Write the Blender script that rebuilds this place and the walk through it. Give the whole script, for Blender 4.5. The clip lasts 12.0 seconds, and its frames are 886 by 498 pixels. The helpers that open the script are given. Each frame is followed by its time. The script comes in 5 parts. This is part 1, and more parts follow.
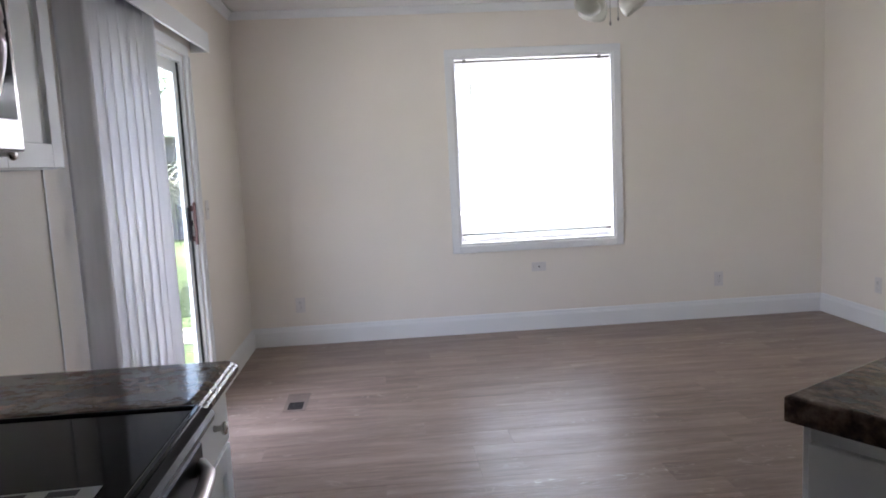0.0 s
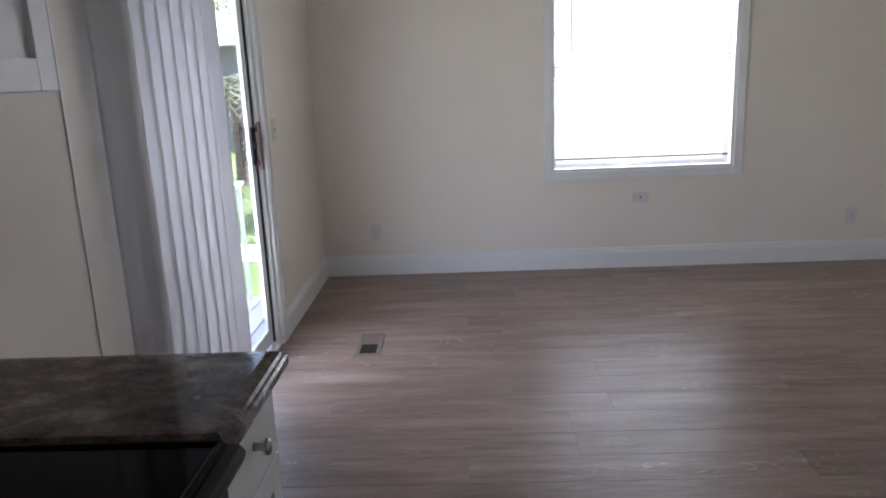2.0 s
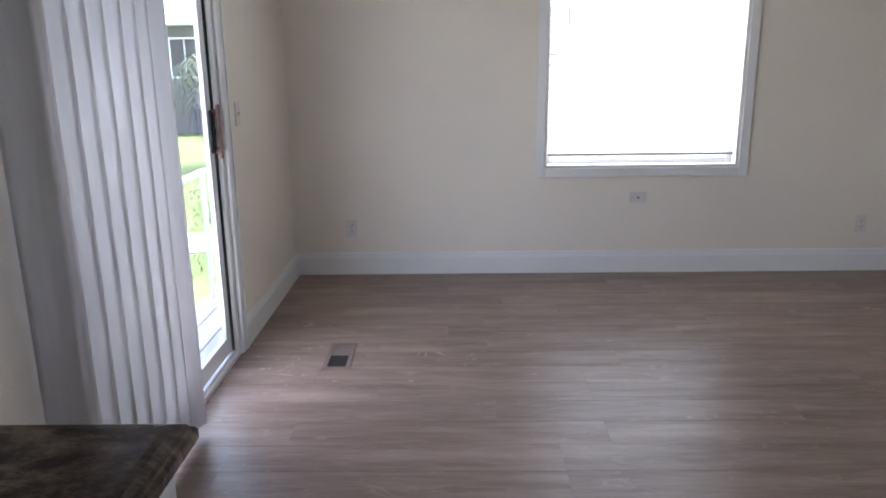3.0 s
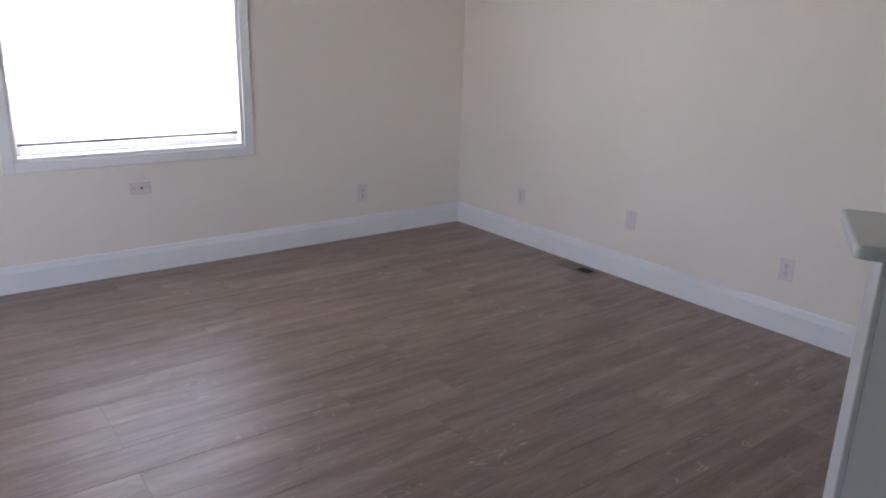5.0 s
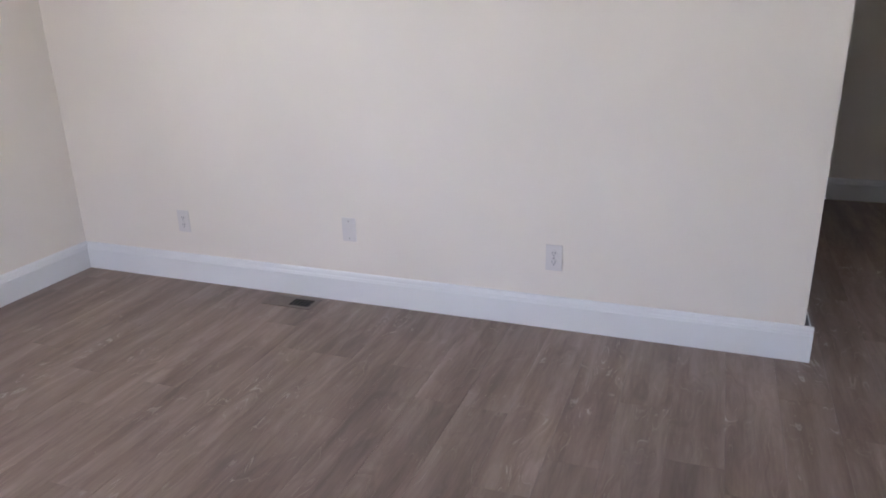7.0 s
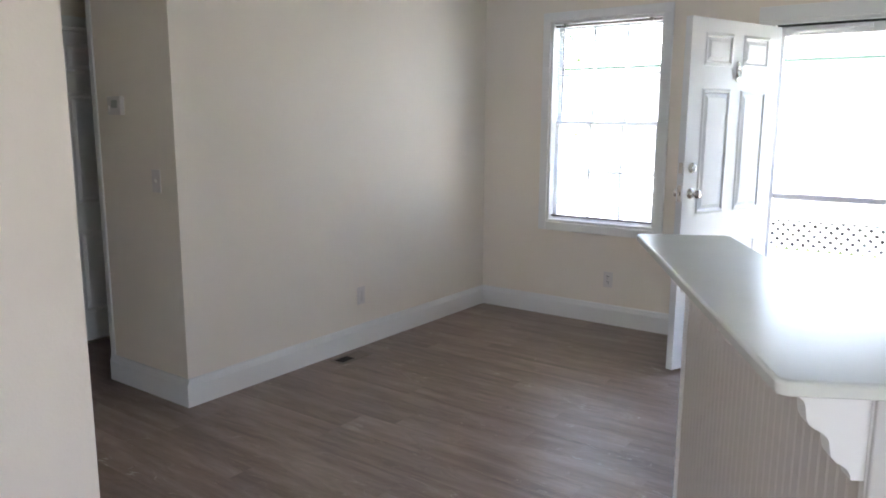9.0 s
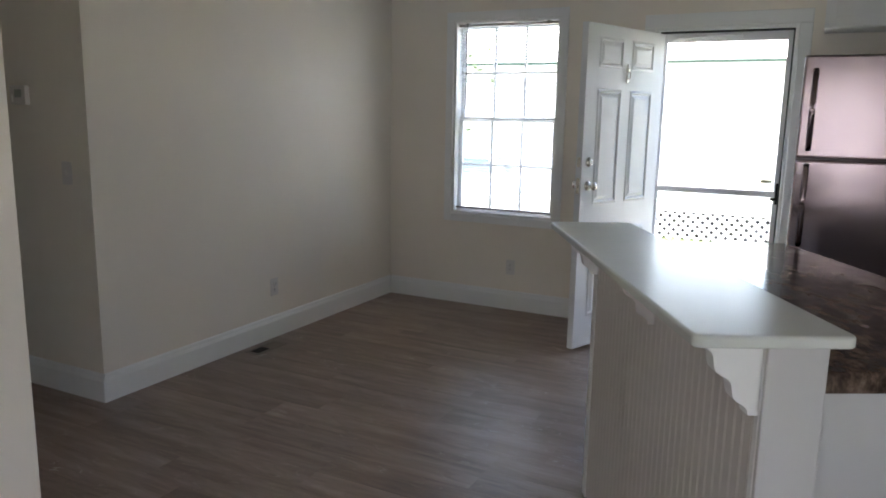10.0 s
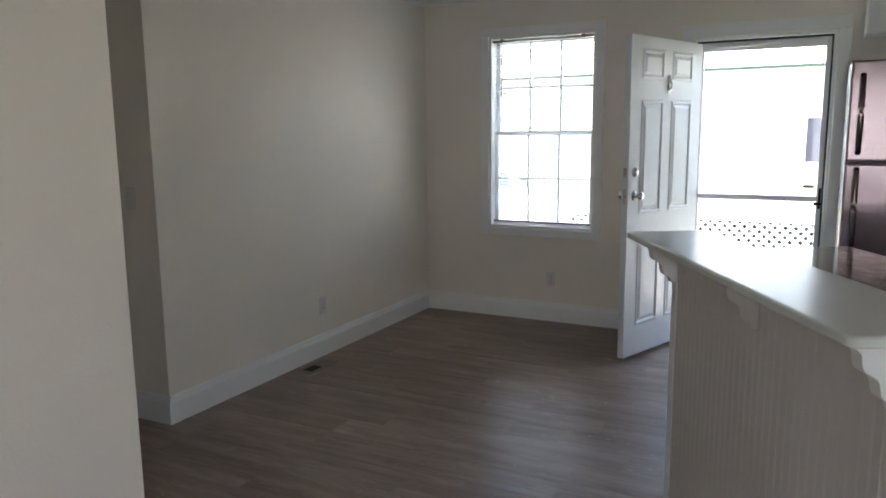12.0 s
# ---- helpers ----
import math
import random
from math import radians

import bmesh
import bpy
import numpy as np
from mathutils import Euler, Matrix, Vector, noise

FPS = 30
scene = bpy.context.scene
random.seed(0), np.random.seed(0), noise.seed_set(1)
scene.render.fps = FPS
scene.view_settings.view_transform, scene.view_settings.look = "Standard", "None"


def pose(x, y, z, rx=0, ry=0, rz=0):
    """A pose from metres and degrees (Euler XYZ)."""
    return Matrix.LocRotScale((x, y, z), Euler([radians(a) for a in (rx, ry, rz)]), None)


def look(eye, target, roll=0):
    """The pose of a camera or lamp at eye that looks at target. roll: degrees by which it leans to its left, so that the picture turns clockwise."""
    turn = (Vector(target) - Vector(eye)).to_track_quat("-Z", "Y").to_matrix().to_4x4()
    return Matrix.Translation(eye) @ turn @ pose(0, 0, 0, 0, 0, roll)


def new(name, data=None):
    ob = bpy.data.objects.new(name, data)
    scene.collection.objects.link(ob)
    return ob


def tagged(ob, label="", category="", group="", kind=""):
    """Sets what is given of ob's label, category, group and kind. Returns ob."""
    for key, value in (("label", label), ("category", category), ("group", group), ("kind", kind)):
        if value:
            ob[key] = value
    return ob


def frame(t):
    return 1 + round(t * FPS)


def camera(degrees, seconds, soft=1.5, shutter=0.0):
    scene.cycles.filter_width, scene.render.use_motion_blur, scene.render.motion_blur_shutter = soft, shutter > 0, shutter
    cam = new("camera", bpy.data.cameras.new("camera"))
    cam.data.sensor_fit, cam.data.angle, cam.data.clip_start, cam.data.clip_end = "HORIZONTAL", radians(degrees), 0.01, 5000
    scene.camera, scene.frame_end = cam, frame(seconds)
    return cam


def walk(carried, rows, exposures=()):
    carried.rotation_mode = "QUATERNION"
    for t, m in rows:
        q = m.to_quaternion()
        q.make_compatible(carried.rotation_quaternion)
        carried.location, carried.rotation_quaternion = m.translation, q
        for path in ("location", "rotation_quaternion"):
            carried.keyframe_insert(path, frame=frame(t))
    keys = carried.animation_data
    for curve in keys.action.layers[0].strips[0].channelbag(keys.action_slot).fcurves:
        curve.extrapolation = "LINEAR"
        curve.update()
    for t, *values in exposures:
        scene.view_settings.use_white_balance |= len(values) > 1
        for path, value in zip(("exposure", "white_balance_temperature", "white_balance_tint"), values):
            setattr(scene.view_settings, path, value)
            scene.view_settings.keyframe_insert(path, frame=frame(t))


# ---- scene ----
cam = camera(62.6, 12.0, 1.8)
PATH = [
    (0, (1.088, -5.653, 1.384), (1.236, -3.673, 1.141), -2.8),
    (0.5, (1.217, -5.547, 1.393), (1.055, -3.572, 1.125), 0.1),
    (1, (1.253, -5.463, 1.399), (1.021, -3.506, 1.061), -0.2),
    (1.5, (1.151, -5.309, 1.403), (0.959, -3.359, 1.003), -1.5),
    (2, (1.047, -5.123, 1.413), (0.975, -3.18, 0.944), -2.4),
    (2.5, (1.059, -4.905, 1.399), (1.057, -2.962, 0.924), 1.3),
    (3, (1.051, -4.728, 1.391), (1.023, -2.792, 0.89), -0.7),
    (3.5, (1.064, -4.588, 1.442), (1.558, -2.707, 0.978), -1.7),
    (3.7, (1.088, -4.549, 1.465), (1.794, -2.736, 1.002), -0.8),
    (5.3, (1.208, -4.245, 1.414), (2.390, -2.750, 0.809), 1.3),
    (5.5, (1.283, -4.157, 1.438), (2.477, -2.681, 0.807), 1.2),
    (6, (1.359, -3.854, 1.424), (2.65, -2.471, 0.774), 2.9),
    (6.5, (1.43, -3.489, 1.432), (3.008, -2.442, 0.787), -0.1),
    (6.7, (1.539, -3.382, 1.424), (3.183, -2.459, 0.756), -0.8),
    (8.3, (2.271, -2.689, 1.419), (3.922, -3.723, 0.964), 0.6),
    (8.5, (2.329, -2.652, 1.465), (3.861, -3.869, 1.05), 2.6),
    (9, (2.496, -2.535, 1.471), (3.65, -4.133, 1.129), 0.3),
    (9.5, (2.553, -2.448, 1.465), (3.539, -4.146, 1.086), 1.2),
    (10, (2.525, -2.305, 1.482), (3.419, -4.058, 1.125), 1.1),
    (10.5, (2.521, -2.188, 1.493), (3.44, -3.928, 1.14), -1.2),
    (11, (2.598, -2.146, 1.462), (3.553, -3.876, 1.154), 0.8),
    (11.5, (2.707, -2.139, 1.47), (3.624, -3.893, 1.183), -0.3),
    (12, (2.771, -2.142, 1.481), (3.675, -3.898, 1.165), -0.6),
]
# stops, kelvin and tint of the clip's own automatic camera
EXPOSURES = [(0, 4.00, 6300, 16), (0.5, 3.51, 6300, 15), (1.5, 3.43, 6300, 15), (2.5, 3.82, 6280, 15), (3.7, 3.70, 6270, 17), (5.3, 4.08, 6140, 19), (6.7, 4.53, 6120, 20), (8.5, 4.70, 6400, 16), (9, 4.77, 6480, 15), (9.5, 4.28, 6640, 14), (10.5, 3.85, 6600, 12), (12, 3.87, 6600, 12)]
walk(cam, [(t, look(e, a, r)) for t, e, a, r in PATH], EXPOSURES)

# ---- world, sun ----
world = bpy.data.worlds.new("world")
scene.world = world
world.use_nodes = True
sky = world.node_tree.nodes.new("ShaderNodeTexSky")
sky.sky_type = 'NISHITA'
sky.sun_disc = False
sky.sun_elevation = radians(70)
sky.sun_rotation = radians(60)
sky.air_density, sky.dust_density, sky.ozone_density = 1.0, 5.0, 1.0
back = world.node_tree.nodes["Background"]
back.inputs["Strength"].default_value = 0.145
world.node_tree.links.new(sky.outputs["Color"], back.inputs["Color"])
sun_data = bpy.data.lights.new("sun", 'SUN')
sun_data.energy, sun_data.angle, sun_data.color = 2.6, radians(1.0), (1.0, 0.95, 0.88)
sun = new("sun", sun_data)
_az, _el = radians(60), radians(70)
sun.matrix_world = look((math.sin(_az) * math.cos(_el) * 30, math.cos(_az) * math.cos(_el) * 30, math.sin(_el) * 30), (0, 0, 0))


def window_light(name, m, w, h, watts, tint=(0.945, 0.918, 1.0)):
    """An area lamp at an opening that stands in for the bright sky outside; it shines along local -z."""
    data = bpy.data.lights.new(name, 'AREA')
    data.shape, data.size, data.size_y, data.energy, data.color = 'RECTANGLE', w, h, watts, tint
    ob = new(name, data)
    ob.matrix_world = m
    return ob


window_light("north_window_light", look((2.2725, 0.062, 1.428), (2.2725, -1, 1.428)), 1.25, 1.446, 1.34)
window_light("patio_door_light", look((-0.20, -2.55, 1.05), (1, -2.55, 1.05)), 0.66, 1.90, 0.7)
window_light("patio_gap_light", look((-0.50, -1.98, 1.05), (1, -1.98, 1.85)), 0.92, 1.95, 3.0, (0.905, 0.89, 1.0))

# ---- materials ----
class Nodes:
    """Small helper to write node materials in short lines."""

    def __init__(self, name, rough=0.5, metal=0.0, color=(0.8, 0.8, 0.8)):
        self.mat = bpy.data.materials.new(name)
        self.mat.use_nodes = True
        self.t = self.mat.node_tree
        self.bsdf = self.t.nodes["Principled BSDF"]
        self.bsdf.inputs["Roughness"].default_value = rough
        self.bsdf.inputs["Metallic"].default_value = metal
        self.bsdf.inputs["Base Color"].default_value = (*color, 1)
        self.co = self.t.nodes.new("ShaderNodeTexCoord").outputs["Object"]

    def add(self, kind, **ins):
        n = self.t.nodes.new(kind)
        for k, v in ins.items():
            sock = n.inputs[k.replace("_", " ")]
            if isinstance(v, bpy.types.NodeSocket):
                self.t.links.new(v, sock)
            else:
                sock.default_value = v
        return n

    def link(self, a, b):
        self.t.links.new(a, b)

    def mapped(self, scale, co=None):
        m = self.add("ShaderNodeMapping", Vector=co or self.co)
        m.inputs["Scale"].default_value = scale
        return m.outputs["Vector"]

    def noise(self, scale, detail=3.0, rough=0.55, vec=None):
        return self.add("ShaderNodeTexNoise", Vector=vec or self.co, Scale=scale, Detail=detail, Roughness=rough).outputs["Fac"]

    def ramp(self, fac, stops):
        r = self.add("ShaderNodeValToRGB", Fac=fac)
        e = r.color_ramp.elements
        while len(e) < len(stops):
            e.new(0.5)
        for el, (p, c) in zip(e, stops):
            el.position, el.color = p, (*c, 1)
        return r.outputs["Color"]

    def mix(self, fac, a, b, mode='MIX'):
        m = self.t.nodes.new("ShaderNodeMix")
        m.data_type, m.blend_type = 'RGBA', mode
        for k, v in ((0, fac), (6, a), (7, b)):
            if isinstance(v, bpy.types.NodeSocket):
                self.t.links.new(v, m.inputs[k])
            else:
                m.inputs[k].default_value = (*v, 1) if k else v
        return m.outputs[2]

    def color(self, c):
        self.link(c, self.bsdf.inputs["Base Color"])

    def rough(self, fac, lo, hi):
        m = self.add("ShaderNodeMapRange", Value=fac)
        m.inputs["To Min"].default_value, m.inputs["To Max"].default_value = lo, hi
        self.link(m.outputs["Result"], self.bsdf.inputs["Roughness"])

    def bump(self, fac, strength=0.2, dist=0.002):
        b = self.add("ShaderNodeBump", Height=fac, Strength=strength, Distance=dist)
        self.link(b.outputs["Normal"], self.bsdf.inputs["Normal"])


def paint(name, c, rough=0.6, grain=220.0, bump=0.12, var=0.04, dist=0.001):
    """Rolled or sprayed paint: slight mottling and orange-peel relief."""
    n = Nodes(name, rough)
    big = n.noise(1.3, 4)
    n.color(n.ramp(big, [(0.3, tuple(x * (1 - var) for x in c)), (0.7, c)]))
    n.rough(n.noise(9), rough - 0.06, rough + 0.06)
    n.bump(n.noise(grain, 2), bump, dist)
    return n.mat


def metal(name, c, rough=0.25, stretch=(1, 1, 1)):
    n = Nodes(name, rough, 1.0, c)
    f = n.noise(60, 4, vec=n.mapped(stretch))
    n.rough(f, rough - 0.06, rough + 0.1)
    n.color(n.mix(n.noise(2.0), tuple(x * 0.9 for x in c), c))
    return n.mat


def plastic(name, c, rough=0.4):
    n = Nodes(name, rough, 0, c)
    n.color(n.mix(n.noise(14), tuple(x * 0.94 for x in c), c))
    n.bump(n.noise(300), 0.04)
    return n.mat


WALL = paint("cream_wall_paint", (0.83, 0.765, 0.68), 0.55, 90.0, 0.34, 0.05, 0.0025)
CEIL = paint("ceiling_paint", (0.83, 0.82, 0.79), 0.8, 70.0, 0.5, 0.04, 0.003)
TRIM = paint("white_trim_paint", (0.80, 0.80, 0.79), 0.32, 40.0, 0.05, 0.03)
CABINET = paint("white_cabinet_paint", (0.78, 0.78, 0.77), 0.38, 120.0, 0.05, 0.03)
def bar_paint():
    """Light enamel, brushed level: faint strokes, even gloss."""
    n = Nodes("white_gloss_bar_paint", 0.24)
    n.color(n.ramp(n.noise(7, 5), [(0.3, (0.585, 0.605, 0.57)), (0.7, (0.605, 0.625, 0.59))]))
    n.bump(n.noise(30, 3, vec=n.mapped((0.15, 1, 1))), 0.05, 0.0006)
    n.bsdf.inputs["Specular IOR Level"].default_value = 0.16
    return n.mat


BARTOP = bar_paint()
# Greyed white for two end faces, with their shade put into the colour.
END_SHADE = paint("end_face_shade_paint", (0.60, 0.59, 0.585), 0.5, 140.0, 0.06, 0.04)
BEAD = paint("beadboard_paint", (0.60, 0.565, 0.535), 0.5, 140.0, 0.06, 0.04)
DOORWHITE = paint("door_paint", (0.74, 0.75, 0.76), 0.35, 160.0, 0.05, 0.03)
VINYL = plastic("white_vinyl", (0.80, 0.81, 0.81), 0.35)
PLATE = plastic("wall_plate_plastic", (0.71, 0.67, 0.64), 0.4)
BLACKPL = plastic("black_plastic", (0.010, 0.010, 0.011), 0.3)
BLACKPL.node_tree.nodes["Principled BSDF"].inputs["Specular IOR Level"].default_value = 0.1
RUBBER = plastic("dark_green_weatherstrip", (0.012, 0.022, 0.02), 0.6)
STEEL = metal("brushed_stainless", (0.36, 0.34, 0.342), 0.20, (1, 1, 30))
BAR_STEEL = metal("satin_steel_handle", (0.58, 0.53, 0.53), 0.32, (1, 1, 20))
NICKEL = metal("satin_nickel", (0.62, 0.60, 0.57), 0.22)
BRONZE = metal("hinge_metal", (0.30, 0.28, 0.26), 0.35)
ALU = paint("grey_storm_door_enamel", (0.80, 0.79, 0.81), 0.4, 60.0, 0.05)
DUCT_SHADE = plastic("duct_shade_sheet", (0.01, 0.01, 0.01), 0.9)
STRIP = plastic("brown_joint_bed", (0.19, 0.15, 0.13), 0.6)


def glass(name, tint=(0.95, 0.97, 0.96)):
    """Thin window glass: mostly clear, with a mirror share that grows at grazing angles."""
    n = Nodes(name)
    out = n.t.nodes["Material Output"]
    tr = n.add("ShaderNodeBsdfTransparent", Color=(*tint, 1))
    gl = n.add("ShaderNodeBsdfGlossy", Roughness=0.02)
    lw = n.add("ShaderNodeLayerWeight", Blend=0.5)
    pw = n.add("ShaderNodeMath")
    pw.operation = 'POWER'
    n.link(lw.outputs["Facing"], pw.inputs[0])
    pw.inputs[1].default_value = 4.0
    sc = n.add("ShaderNodeMapRange", Value=pw.outputs[0])
    sc.inputs["To Min"].default_value, sc.inputs["To Max"].default_value = 0.05, 0.9
    mx = n.add("ShaderNodeMixShader", Fac=sc.outputs["Result"])
    n.link(tr.outputs[0], mx.inputs[1])
    n.link(gl.outputs[0], mx.inputs[2])
    n.link(mx.outputs[0], out.inputs["Surface"])
    return n.mat


GLASS = glass("window_glass")


def black_glass():
    n = Nodes("black_ceramic_glass", 0.08, 0, (0.006, 0.006, 0.007))
    n.rough(n.noise(5, 4), 0.04, 0.10)
    n.bsdf.inputs["Specular IOR Level"].default_value = 0.05
    return n.mat


BLACKGLASS = black_glass()


def floor_vinyl():
    """Grey-brown wood-look plank: long grain, cathedral streaks, per-plank tone."""
    n = Nodes("vinyl_plank", 0.34)
    info = n.t.nodes.new("ShaderNodeObjectInfo")
    shift = n.add("ShaderNodeVectorMath", Vector=n.co)
    shift.operation = 'MULTIPLY_ADD'
    comb = n.add("ShaderNodeCombineXYZ", X=info.outputs["Random"], Y=info.outputs["Random"], Z=info.outputs["Random"])
    shift.inputs[1].default_value = (1, 1, 1)
    sc = n.add("ShaderNodeVectorMath", Vector=comb.outputs[0])
    sc.operation = 'SCALE'
    sc.inputs["Scale"].default_value = 37.0
    n.link(sc.outputs[0], shift.inputs[2])
    v = shift.outputs[0]
    warp = n.noise(1.6, 2, vec=n.mapped((1.2, 5, 1), v))
    v2 = n.add("ShaderNodeVectorMath", Vector=v)
    v2.operation = 'ADD'
    wv = n.add("ShaderNodeCombineXYZ", Y=warp)
    n.link(wv.outputs[0], v2.inputs[1])
    streak = n.noise(2.4, 6, 0.62, vec=n.mapped((0.6, 5.0, 1), v))
    fine = n.noise(16.0, 5, 0.65, vec=n.mapped((0.3, 7.0, 1), v))
    cath = n.noise(5.0, 6, 0.75, vec=n.mapped((0.8, 6.0, 1), v2.outputs[0]))
    base = n.ramp(streak, [(0.34, (0.158, 0.107, 0.086)), (0.5, (0.238, 0.169, 0.136)), (0.66, (0.320, 0.238, 0.195))])
    c2 = n.mix(0.18, base, n.ramp(fine, [(0.35, (0.175, 0.121, 0.098)), (0.7, (0.320, 0.240, 0.198))]))
    c3 = n.mix(n.ramp(cath, [(0.585, (0, 0, 0)), (0.67, (0.42, 0.42, 0.42))]), c2, (0.430, 0.370, 0.298))
    clump = n.ramp(n.noise(1.1, 2, vec=n.mapped((0.9, 4.5, 1), v)), [(0.56, (0, 0, 0)), (0.64, (1, 1, 1))])
    fleck = n.ramp(n.noise(7.0, 3, 0.6, vec=n.mapped((1.7, 5.5, 1), v2.outputs[0])), [(0.61, (0, 0, 0)), (0.66, (0.75, 0.75, 0.75))])
    c3 = n.mix(n.mix(1.0, clump, fleck, 'MULTIPLY'), c3, (0.470, 0.405, 0.335))
    cloud = n.ramp(n.noise(3.2, 3, 0.6, vec=n.mapped((0.45, 3.0, 1), v2.outputs[0])), [(0.35, (0.90, 0.89, 0.88)), (0.62, (1.14, 1.14, 1.13))])
    c3 = n.mix(1.0, c3, cloud, 'MULTIPLY')
    tone = n.add("ShaderNodeMapRange", Value=info.outputs["Random"])
    tone.inputs["To Min"].default_value, tone.inputs["To Max"].default_value = 0.88, 1.09
    tc = n.add("ShaderNodeCombineColor", Red=tone.outputs[0], Green=tone.outputs[0], Blue=tone.outputs[0])
    n.color(n.mix(1.0, c3, tc.outputs[0], 'MULTIPLY'))
    n.rough(fine, 0.28, 0.45)
    n.bump(fine, 0.05, 0.0008)
    return n.mat


PLANK = floor_vinyl()


def laminate():
    """Dark brown stone-look laminate, mottled at two scales, semi-gloss."""
    n = Nodes("brown_stone_laminate", 0.22)
    w = n.noise(5.0, 6, 0.65)
    a = n.noise(13.0, 8, 0.7, vec=n.mapped((1, 1.6, 1)))
    b = n.noise(45.0, 6, 0.7)
    base = n.ramp(a, [(0.36, (0.024, 0.015, 0.012)), (0.47, (0.085, 0.056, 0.043)), (0.55, (0.20, 0.14, 0.106)), (0.66, (0.35, 0.265, 0.205))])
    c = n.mix(n.ramp(w, [(0.42, (0, 0, 0)), (0.6, (0.28, 0.28, 0.28))]), base, (0.03, 0.02, 0.017))
    n.color(n.mix(0.25, c, n.ramp(b, [(0.4, (0.02, 0.014, 0.011)), (0.65, (0.17, 0.13, 0.10))])))
    n.rough(b, 0.08, 0.16)
    n.bsdf.inputs["Specular IOR Level"].default_value = 0.22
    return n.mat


LAMINATE = laminate()


def vane_fabric():
    n = Nodes("vertical_blind_vinyl", 0.5)
    c = n.ramp(n.noise(40, 3, vec=n.mapped((1, 1, 0.1))), [(0.3, (0.74, 0.735, 0.75)), (0.7, (0.80, 0.79, 0.805))])
    n.color(c)
    tl = n.add("ShaderNodeBsdfTranslucent", Color=c)
    mx = n.add("ShaderNodeMixShader", Fac=0.28)
    n.link(n.bsdf.outputs[0], mx.inputs[1])
    n.link(tl.outputs[0], mx.inputs[2])
    n.link(mx.outputs[0], n.t.nodes["Material Output"].inputs["Surface"])
    return n.mat


VANE = vane_fabric()


# ---- mesh helpers ----
def box(bm, x0, x1, y0, y1, z0, z1, bevel=0.0, seg=1):
    """Adds one box to bm, with bevelled edges if asked."""
    m = Matrix.LocRotScale(((x0 + x1) / 2, (y0 + y1) / 2, (z0 + z1) / 2), None, (abs(x1 - x0), abs(y1 - y0), abs(z1 - z0)))
    made = bmesh.ops.create_cube(bm, size=1, matrix=m)["verts"]
    if bevel:
        bmesh.ops.bevel(bm, geom=list({e for v in made for e in v.link_edges}), offset=bevel, segments=seg, affect='EDGES', profile=0.5)
    return bm


def boxed(*dims, bevel=0.0, seg=1):
    return box(bmesh.new(), *dims, bevel=bevel, seg=seg)


def cyl(bm, p0, p1, r0, r1=None, n=16):
    """A capped cylinder or cone from p0 to p1."""
    p0, p1 = Vector(p0), Vector(p1)
    d = p1 - p0
    m = Matrix.Translation((p0 + p1) / 2) @ d.to_track_quat("Z", "Y").to_matrix().to_4x4()
    bmesh.ops.create_cone(bm, cap_ends=True, segments=n, radius1=r0, radius2=r0 if r1 is None else r1, depth=d.length, matrix=m)
    return bm


def lathe(bm, profile, m=None, n=20):
    """Turns (radius, height) pairs about the local z axis."""
    m = m or Matrix()
    rings = []
    for r, z in profile:
        rings.append([bm.verts.new(m @ Vector((r * math.cos(2 * math.pi * i / n), r * math.sin(2 * math.pi * i / n), z))) for i in range(n)])
    for a, b in zip(rings, rings[1:]):
        for i in range(n):
            bm.faces.new((a[i], a[(i + 1) % n], b[(i + 1) % n], b[i]))
    bm.faces.new(rings[0][::-1])
    bm.faces.new(rings[-1])
    return bm


def prism(bm, outline, d, m=None):
    """Extrudes a flat outline (pairs) by d along the local z axis."""
    m = m or Matrix()
    lo = [bm.verts.new(m @ Vector((x, y, 0))) for x, y in outline]
    hi = [bm.verts.new(m @ Vector((x, y, d))) for x, y in outline]
    k = len(outline)
    bm.faces.new(lo[::-1])
    bm.faces.new(hi)
    for i in range(k):
        bm.faces.new((lo[i], lo[(i + 1) % k], hi[(i + 1) % k], hi[i]))
    return bm


def tube(bm, pts, r, n=10):
    """A round bar along a line of points."""
    pts = [Vector(p) for p in pts]
    rings = []
    for i, p in enumerate(pts):
        d = (pts[min(i + 1, len(pts) - 1)] - pts[max(i - 1, 0)]).normalized()
        q = d.to_track_quat("Z", "Y").to_matrix()
        rings.append([bm.verts.new(p + q @ Vector((r * math.cos(2 * math.pi * k / n), r * math.sin(2 * math.pi * k / n), 0))) for k in range(n)])
    for a, b in zip(rings, rings[1:]):
        for k in range(n):
            bm.faces.new((a[k], a[(k + 1) % n], b[(k + 1) % n], b[k]))
    bm.faces.new(rings[0][::-1])
    bm.faces.new(rings[-1])
    return bm


def smooth(ob):
    for p in ob.data.polygons:
        p.use_smooth = True
    return ob


def finish(name, bm, mat):
    bmesh.ops.recalc_face_normals(bm, faces=bm.faces)
    me = bpy.data.meshes.new(name)
    bm.to_mesh(me)
    bm.free()
    me.materials.append(mat)
    return new(name, me)


def part(name, bm, mat, parent, label=""):
    """One mesh under a thing or under a part, in the parent's own axes."""
    ob = finish(name, bm, mat)
    ob.parent = parent
    if label:
        tagged(ob, label=label)
    return ob


def thing(name, m, label, category, group="", kind=""):
    """An empty at the base of a thing, which carries its parts."""
    ob = new(name)
    ob.empty_display_size = 0.1
    ob.matrix_world = m
    return tagged(ob, label, category, group, kind)


def struct(name, bm, mat, label, category):
    return tagged(finish(name, bm, mat), label, category, "", "structure")


